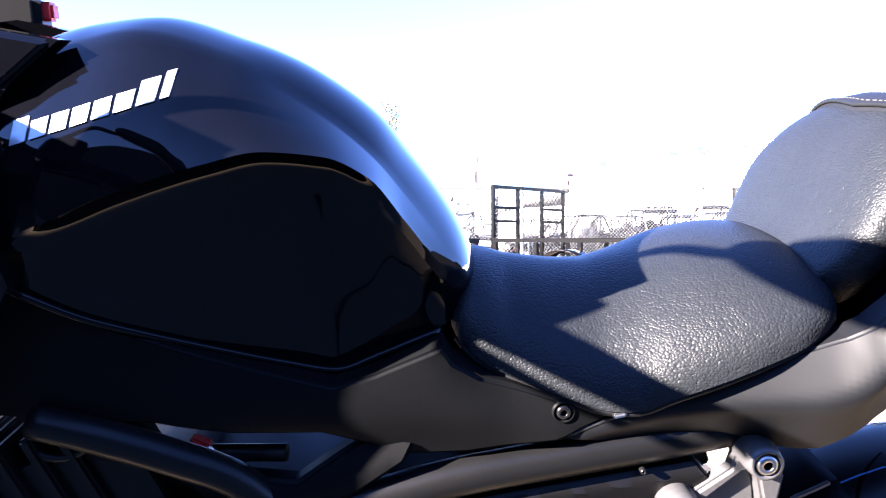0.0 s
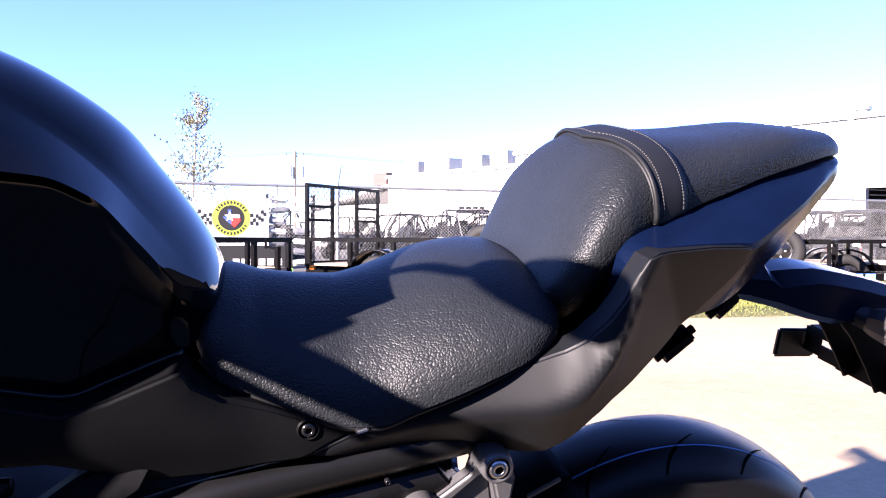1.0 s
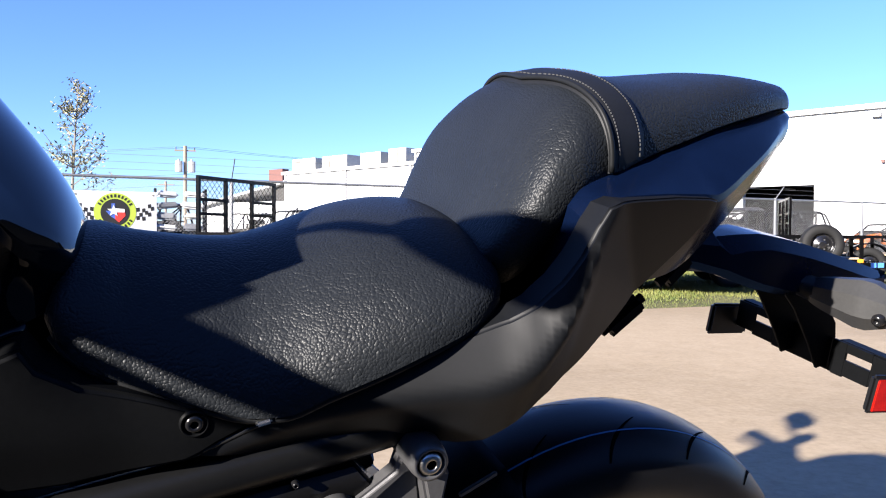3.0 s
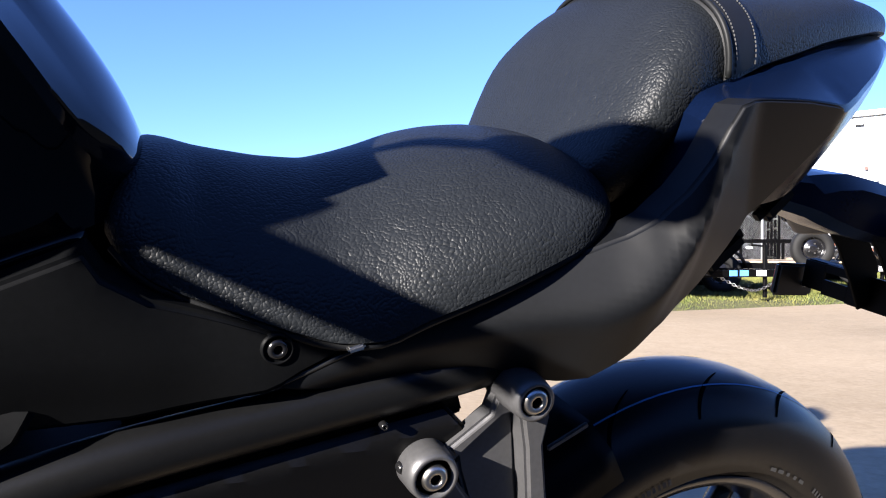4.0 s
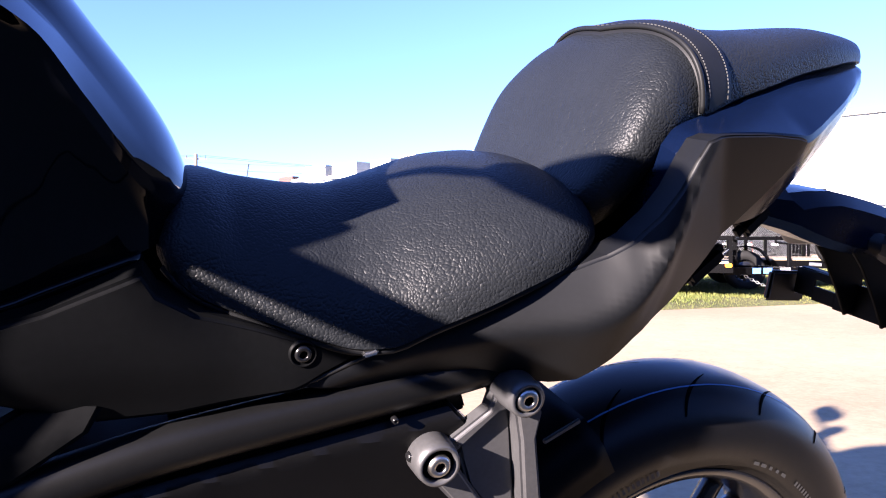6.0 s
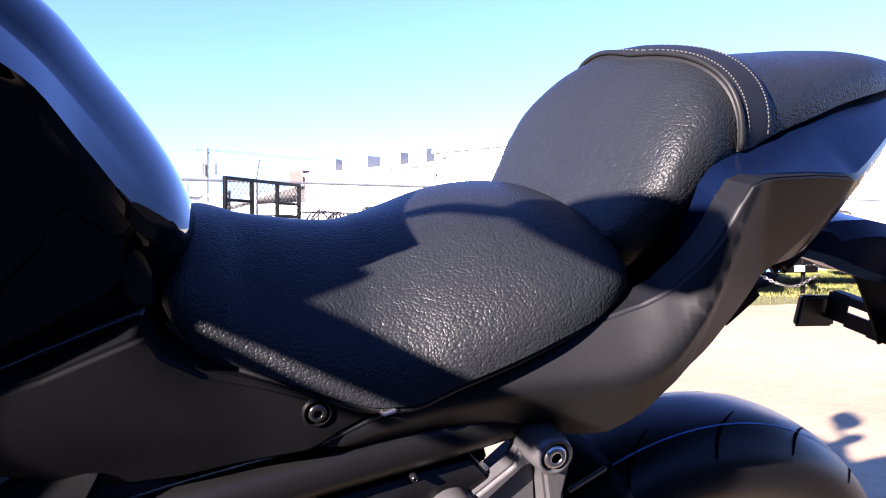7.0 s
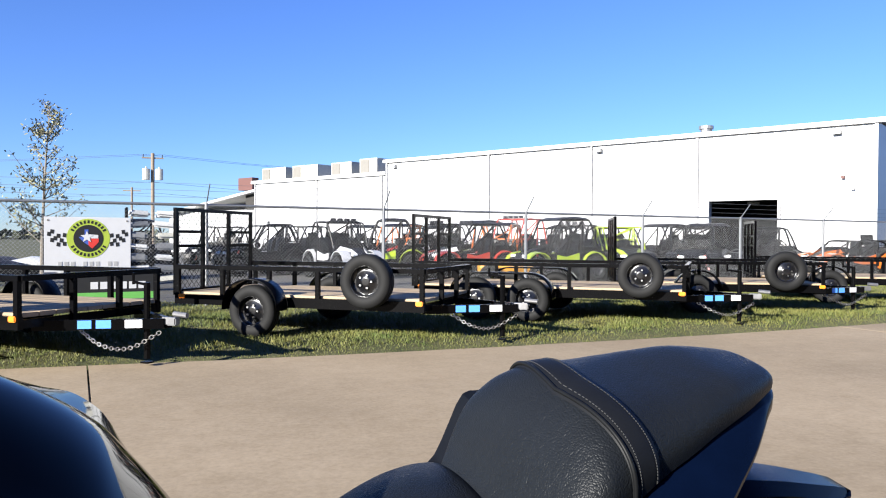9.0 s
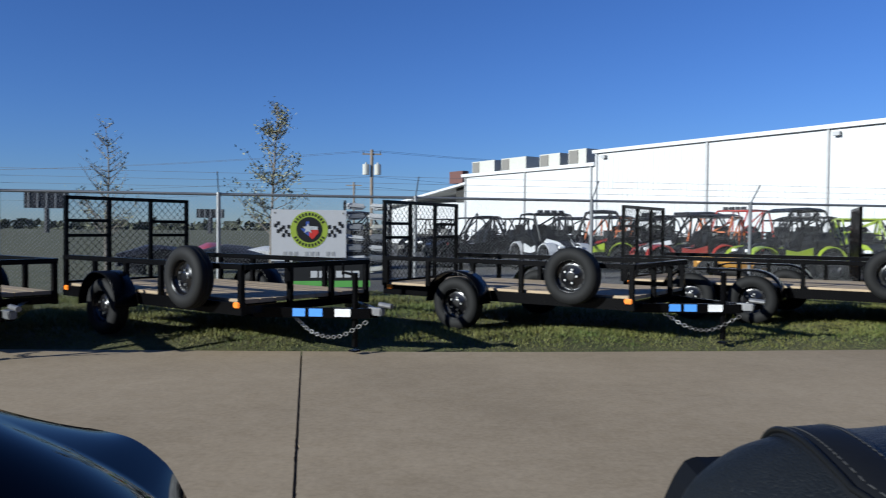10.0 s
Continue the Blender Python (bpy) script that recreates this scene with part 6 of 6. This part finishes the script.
# seat rails, under-tail tray and luggage hooks
bm = bmesh.new()
rings = []
for x, w, z0, z1 in ((0.12, 0.105, 0.64, 0.70), (0.24, 0.115, 0.668, 0.73), (0.34, 0.11, 0.715, 0.78), (0.42, 0.10, 0.775, 0.83), (0.48, 0.08, 0.818, 0.87), (0.54, 0.06, 0.855, 0.90), (0.60, 0.045, 0.90, 0.93)):
    rings.append([bm.verts.new((x, y, z)) for y, z in ((-w, z1), (w, z1), (w, z0 + 0.01), (w * 0.8, z0), (-w * 0.8, z0), (-w, z0 + 0.01))])
skin(bm, rings)
sharp(part("under_tray", bm, PLASTIC, bike, "black plastic under-tail tray"))
for x, z, ln, tilt in ((0.501, 0.804, 0.046, -44), (0.447, 0.757, 0.056, -40)):
    bm = bmesh.new()
    box(bm, (ln, 0.022, 0.024), pose(x, -0.080, z, 0, tilt, 0), 0.008)
    part("luggage_hook", bm, PLASTIC, bike)

# licence plate carrier: a moulded arm, a leg under it and a crosswise steel strap with a reflector at each end
bm = bmesh.new()
rings = []
for x, w, z0, z1, flat_w in ((0.535, 0.040, 0.792, 0.842, 0.8), (0.566, 0.040, 0.789, 0.833, 0.8), (0.590, 0.046, 0.784, 0.832, 0.6), (0.608, 0.046, 0.780, 0.822, 0.35), (0.632, 0.046, 0.772, 0.826, 0.5), (0.663, 0.046, 0.763, 0.8275, 0.55), (0.700, 0.044, 0.755, 0.822, 0.6), (0.735, 0.042, 0.750, 0.8155, 0.62),
                             (0.775, 0.040, 0.757, 0.806, 0.62), (0.815, 0.036, 0.760, 0.796, 0.62), (0.855, 0.032, 0.761, 0.786, 0.6), (0.883, 0.028, 0.762, 0.778, 0.6), (0.892, 0.020, 0.764, 0.773, 0.6)):
    rings.append([bm.verts.new((x, y, z)) for y, z in ((-w * flat_w, z1), (w * flat_w, z1), (w, z1 - 0.014), (w, z0 + 0.010), (w * 0.6, z0), (-w * 0.6, z0), (-w, z0 + 0.010), (-w, z1 - 0.014))])
skin(bm, rings)
bmesh.ops.recalc_face_normals(bm, faces=bm.faces)
carrier = sharp(part("plate_carrier", bm, COWL, bike, "dark plastic licence plate carrier arm"), 24)
bm = bmesh.new()
bar(bm, (0.560, -0.020, 0.835), (0.520, -0.030, 0.900), 0.03)
bar(bm, (0.560, 0.020, 0.835), (0.520, 0.030, 0.900), 0.03)
part("carrier_mount", bm, PLASTIC, carrier)
leg = [(0.712, 0.760), (0.770, 0.765), (0.812, 0.715), (0.826, 0.664), (0.795, 0.655), (0.772, 0.690), (0.738, 0.735)]
for y in (-0.030, 0.026):
    part("carrier_leg", panel(leg, lambda x, z, y=y: y, 0.004, 0.05, 0.001), PLASTIC, carrier, "bent black steel plate bracket")
bm = bmesh.new()
for y0, y1, z0, z1 in ((-0.040, -0.036, 0.655, 0.697), (-0.034, 0.034, 0.655, 0.697), (0.0365, 0.040, 0.655, 0.697)):
    box_between(bm, (0.806, y0, z0), (0.810, y1, z1))
part("bracket_plate", bm, PLASTIC, carrier)
for s in (-1, 1):
    bm = bmesh.new()
    for y0, y1, z0, z1 in ((0.0405, 0.056, 0.654, 0.697), (0.0565, 0.092, 0.686, 0.697), (0.0565, 0.092, 0.656, 0.676), (0.0925, 0.124, 0.659, 0.696)):
        box_between(bm, (0.806, s * y0, z0), (0.810, s * y1, z1))
    box_between(bm, (0.8102, s * 0.042, 0.6945), (0.826, s * 0.122, 0.6975))
    part("bracket_arm", bm, PLASTIC, carrier, "slotted arm of the bracket")
    bm = bmesh.new()
    box(bm, (0.074, 0.010, 0.045), pose(0.797, s * 0.131, 0.666, 0, 3, s * 3), 0.0035)
    ref = part("reflector", bm, V_BLACK, carrier, "black framed red rectangular reflector")
    bm = bmesh.new()
    box(bm, (0.067, 0.003, 0.038), pose(0.7968, s * 0.1362, 0.666, 0, 3, s * 3), 0.001)
    part("lens", bm, RED, ref, "ribbed red lens")
    boss_bolt(carrier, 0.812, s * 0.124 if s < 0 else 0.1245, 0.660, 0.0035, CHROME, "screw")
# turn signals point outwards from the carrier
for s in (-1, 1):
    A, B = Vector((0.742, s * 0.044, 0.765)), Vector((0.786, s * 0.166, 0.763))
    axis = (B - A).normalized()
    up = (Vector((0, 0, 1)) - axis * axis.z).normalized()
    side = axis.cross(up)
    bm = bmesh.new()
    rings = []
    for u, r in ((0.0, 0.015), (0.06, 0.0185), (0.14, 0.0215), (0.42, 0.0300), (0.52, 0.0296), (0.97, 0.0045), (1.0, 0.002)):
        c = A.lerp(B, u)
        rings.append([bm.verts.new(c + side * (0.85 * r * math.cos(q)) + up * (r * math.sin(q))) for q in [2 * math.pi * n / 8 + 0.39 for n in range(8)]])
    skin(bm, rings)
    bmesh.ops.recalc_face_normals(bm, faces=bm.faces)
    ind = sharp(part("turn_signal", bm, GREYPLASTIC, bike, "dark grey arrow-shaped turn signal"), 20)
    bm = bmesh.new()
    tube(bm, [(0.728, s * 0.024, 0.772), (0.734, s * 0.036, 0.769), tuple(A + axis * 0.002)], 0.0145, 10, 4)
    part("stalk", bm, V_BLACK, ind, smooth=True)
    n = Vector((-0.62, s * 0.55, -0.45)).normalized()
    c = A.lerp(B, 0.62) + (n - axis * n.dot(axis)).normalized() * 0.0205
    m = Matrix.Translation(c) @ (-(n - axis * n.dot(axis))).normalized().to_track_quat("Y", "Z").to_matrix().to_4x4()
    bm = bmesh.new()
    lathe(bm, [(0.0005, 0.0), (0.003, -0.0005), (0.0035, -0.0035), (0.006, -0.0035), (0.0075, 0.0), (0.0075, 0.004)], 18, m)
    bmesh.ops.recalc_face_normals(bm, faces=bm.faces)
    part("screw", bm, BLACKBOLT, ind, smooth=True)

# front end: shrouds, forks, bars, mirrors, headlight
shroud = [(-0.60, 1.050), (-0.52, 1.060), (-0.455, 1.046), (-0.385, 1.034), (-0.430, 0.995), (-0.53, 0.985), (-0.60, 0.95)]
both("tank_shroud", panel(shroud, lambda x, z: -0.118 - 0.25 * (1.05 - z), 0.03, 0.03, 0.006), TANK, bike, "black plastic tank shroud")
side_sh = [(-0.66, 1.03), (-0.57, 1.02), (-0.52, 0.965), (-0.432, 0.965), (-0.428, 0.930), (-0.440, 0.88), (-0.430, 0.835), (-0.465, 0.77), (-0.55, 0.66), (-0.66, 0.66)]
both("radiator_shroud", panel(side_sh, lambda x, z: -0.168 - 0.22 * max(0, -0.43 - x) - 0.62 * max(0, -0.50 - x), 0.03, 0.02, 0.008), TANK, bike, "glossy black radiator shroud")
# unseen panels added to block the sun from the side cover's front
for s in (-1, 1):
    bm = box_between(bmesh.new(), (-0.672, min(s * 0.10, s * 0.312), 0.66), (-0.652, max(s * 0.10, s * 0.312), 1.01), 0.006)
    part("shroud_shade_panel", bm, PLASTIC, bike, "black panel added unseen in the shroud to shade the side cover")
lower_sh = [(-0.58, 0.80), (-0.56, 0.70), (-0.57, 0.60), (-0.60, 0.50), (-0.72, 0.46), (-0.78, 0.60), (-0.74, 0.76), (-0.62, 0.80)]
both("belly_fairing", panel(lower_sh, lambda x, z: -0.172 - 0.05 * max(0, -0.5 - x), 0.012, 0.03, 0.004), PLASTIC, bike, "matt black lower fairing")
for s in (-1, 1):
    bm = bmesh.new()
    bar(bm, (-0.91, s * 0.10, 0.32), (-0.66, s * 0.10, 1.01), 0.026, seg=14)
    part("fork_leg", bm, SATIN, bike, smooth=True)
bm = bmesh.new()
for z, x in ((0.85, -0.72), (1.0, -0.665)):
    box(bm, (0.08, 0.26, 0.035), pose(x, 0, z, 0, -20, 0), 0.01)
bar(bm, (-0.91, -0.12, AZ), (-0.91, 0.12, AZ), 0.012, seg=10)
part("triple_clamp", bm, SATIN, bike)
bm = bmesh.new()
rings = []
for i in range(15):
    a = math.radians(150 - 120 * i / 14)
    rings.append([bm.verts.new((-0.91 + r * math.cos(a), y, AZ + r * math.sin(a))) for y, r in ((-0.072, 0.295), (-0.07, 0.33), (-0.04, 0.345), (0.04, 0.345), (0.07, 0.33), (0.072, 0.295), (0.06, 0.33), (-0.06, 0.33))])
skin(bm, rings)
part("front_mudguard", bm, COWL, bike, smooth=True)
bm = bmesh.new()
rings = []
for x, w, z0, z1 in ((-0.90, 0.05, 0.83, 0.91), (-0.87, 0.10, 0.79, 0.96), (-0.80, 0.13, 0.79, 1.01), (-0.72, 0.12, 0.83, 1.05)):
    rings.append([bm.verts.new((x, y, z)) for y, z in ((-w * 0.6, z1), (w * 0.6, z1), (w, (z0 + z1) / 2), (w * 0.6, z0), (-w * 0.6, z0), (-w, (z0 + z1) / 2))])
skin(bm, rings)
sharp(part("headlight_cowl", bm, COWL, bike))
# bars, switchgear and mirrors turn together with the steering, to the left
STEER = 10
def st(x, y, z):
    c, s = math.cos(radians(STEER)), math.sin(radians(STEER))
    x += 0.64
    return Vector((-0.64 + x * c - y * s, x * s + y * c, z))
for s in (-1, 1):
    bm = bmesh.new()
    tube(bm, [st(-0.655, s * 0.05, 1.03), st(-0.648, s * 0.12, 1.035), st(-0.630, s * 0.22, 1.040), st(-0.612, s * 0.40, 1.028)], 0.011, 10, 6)
    bars = part("handlebar", bm, V_BLACK, bike, "black tubular handlebar", smooth=True)
    bm = bmesh.new()
    tube(bm, [st(-0.626, s * 0.265, 1.032), st(-0.612, s * 0.415, 1.024)], 0.0200, 12, 1)
    part("grip", bm, TYRE, bars, "black rubber grip", smooth=True)
    bm = bmesh.new()
    tube(bm, [st(-0.612, s * 0.416, 1.024), st(-0.611, s * 0.432, 1.023)], 0.0175, 12, 1)
    part("bar_end", bm, SATIN, bars, smooth=True)
    bm = bmesh.new()
    box(bm, (0.050, 0.074, 0.092 if s < 0 else 0.062), Matrix.Translation(st(-0.630, s * (0.274 if s < 0 else 0.238), 1.056 if s < 0 else 1.048)) @ pose(0, 0, 0, 0, 0, STEER), 0.014)
    part("switch_housing", bm, PLASTIC, bars)
    bm = bmesh.new()
    tube(bm, [st(-0.66, s * 0.225, 1.035), st(-0.688, s * 0.28, 1.03), st(-0.690, s * 0.36, 1.02), st(-0.675, s * 0.405, 1.015)], 0.0065, 6, 4)
    part("lever", bm, V_BLACK, bars, smooth=True)
    bm = bmesh.new()
    if s > 0:
        stem = [st(-0.645, 0.225, 1.055), st(-0.642, 0.265, 1.100), st(-0.640, 0.345, 1.125), st(-0.642, 0.400, 1.150)]
        mid, rise, slant = st(-0.648, 0.375, 1.178), 0.041, 0.10
    else:
        stem = [Vector((-0.600, -0.246, 1.070)), Vector((-0.575, -0.250, 1.130)), Vector((-0.565, -0.273, 1.160)), Vector((-0.555, -0.320, 1.178)), Vector((-0.548, -0.360, 1.195))]
        mid, rise, slant = Vector((-0.540, -0.395, 1.203)), 0.035, -0.20
    tube(bm, stem, 0.0075, 8, 5)
    part("mirror_stem", bm, V_BLACK, bars, smooth=True)
    bm = bmesh.new()
    rings = []
    for dx, q in ((-0.022, 0.55), (-0.012, 0.9), (0.0, 1.0), (0.006, 0.98)):
        ring = []
        for t in [2 * math.pi * n / 24 for n in range(24)]:
            cy, sz = math.cos(t), math.sin(t)
            k = (abs(cy) ** 3.2 + abs(sz) ** 3.2) ** (-1 / 3.2)
            tall_side = 1.0 + 0.43 * slant / 0.2 * cy if s < 0 else 1.0
            lift = slant * 0.080 * cy if s > 0 else rise * (tall_side - 1)
            ring.append(bm.verts.new(mid + Vector((dx, (0.078 if s > 0 else 0.090) * q * k * cy, rise * q * k * sz * tall_side + lift))))
        rings.append(ring)
    skin(bm, rings)
    part("mirror", bm, V_BLACK, bars, smooth=True)
bm = bmesh.new()
box(bm, (0.024, 0.022, 0.024), Matrix.Translation(Vector((-0.572, 0.262, 1.079))), 0.004)
part("kill_switch", bm, REDSWITCH, bars, "red kill switch")
bm = bmesh.new()
box(bm, (0.060, 0.060, 0.060), Matrix.Translation(Vector((-0.605, 0.262, 1.072))) @ pose(0, 0, 0, 0, 0, STEER), 0.01)
part("brake_reservoir", bm, V_BLACK, bars)
bm = bmesh.new()
box(bm, (0.05, 0.13, 0.09), pose(-0.70, 0, 1.085, 0, 30, 0), 0.012)
part("dash", bm, V_BLACK, bike)
bm = bmesh.new()
bar(bm, (-0.05, -0.13, 0.36), (0.02, -0.29, 0.055), 0.012, seg=10)
part("side_stand", bm, V_BLACK, bike)

turn = Matrix.Translation((-0.64, 0, 0)) @ pose(0, 0, 0, 0, 0, STEER) @ Matrix.Translation((0.64, 0, 0))
for o in bike.children:
    if o.name.split(".")[0] in ("front_tyre", "fork_leg", "triple_clamp", "front_mudguard", "headlight_cowl", "dash"):
        o.matrix_basis = turn
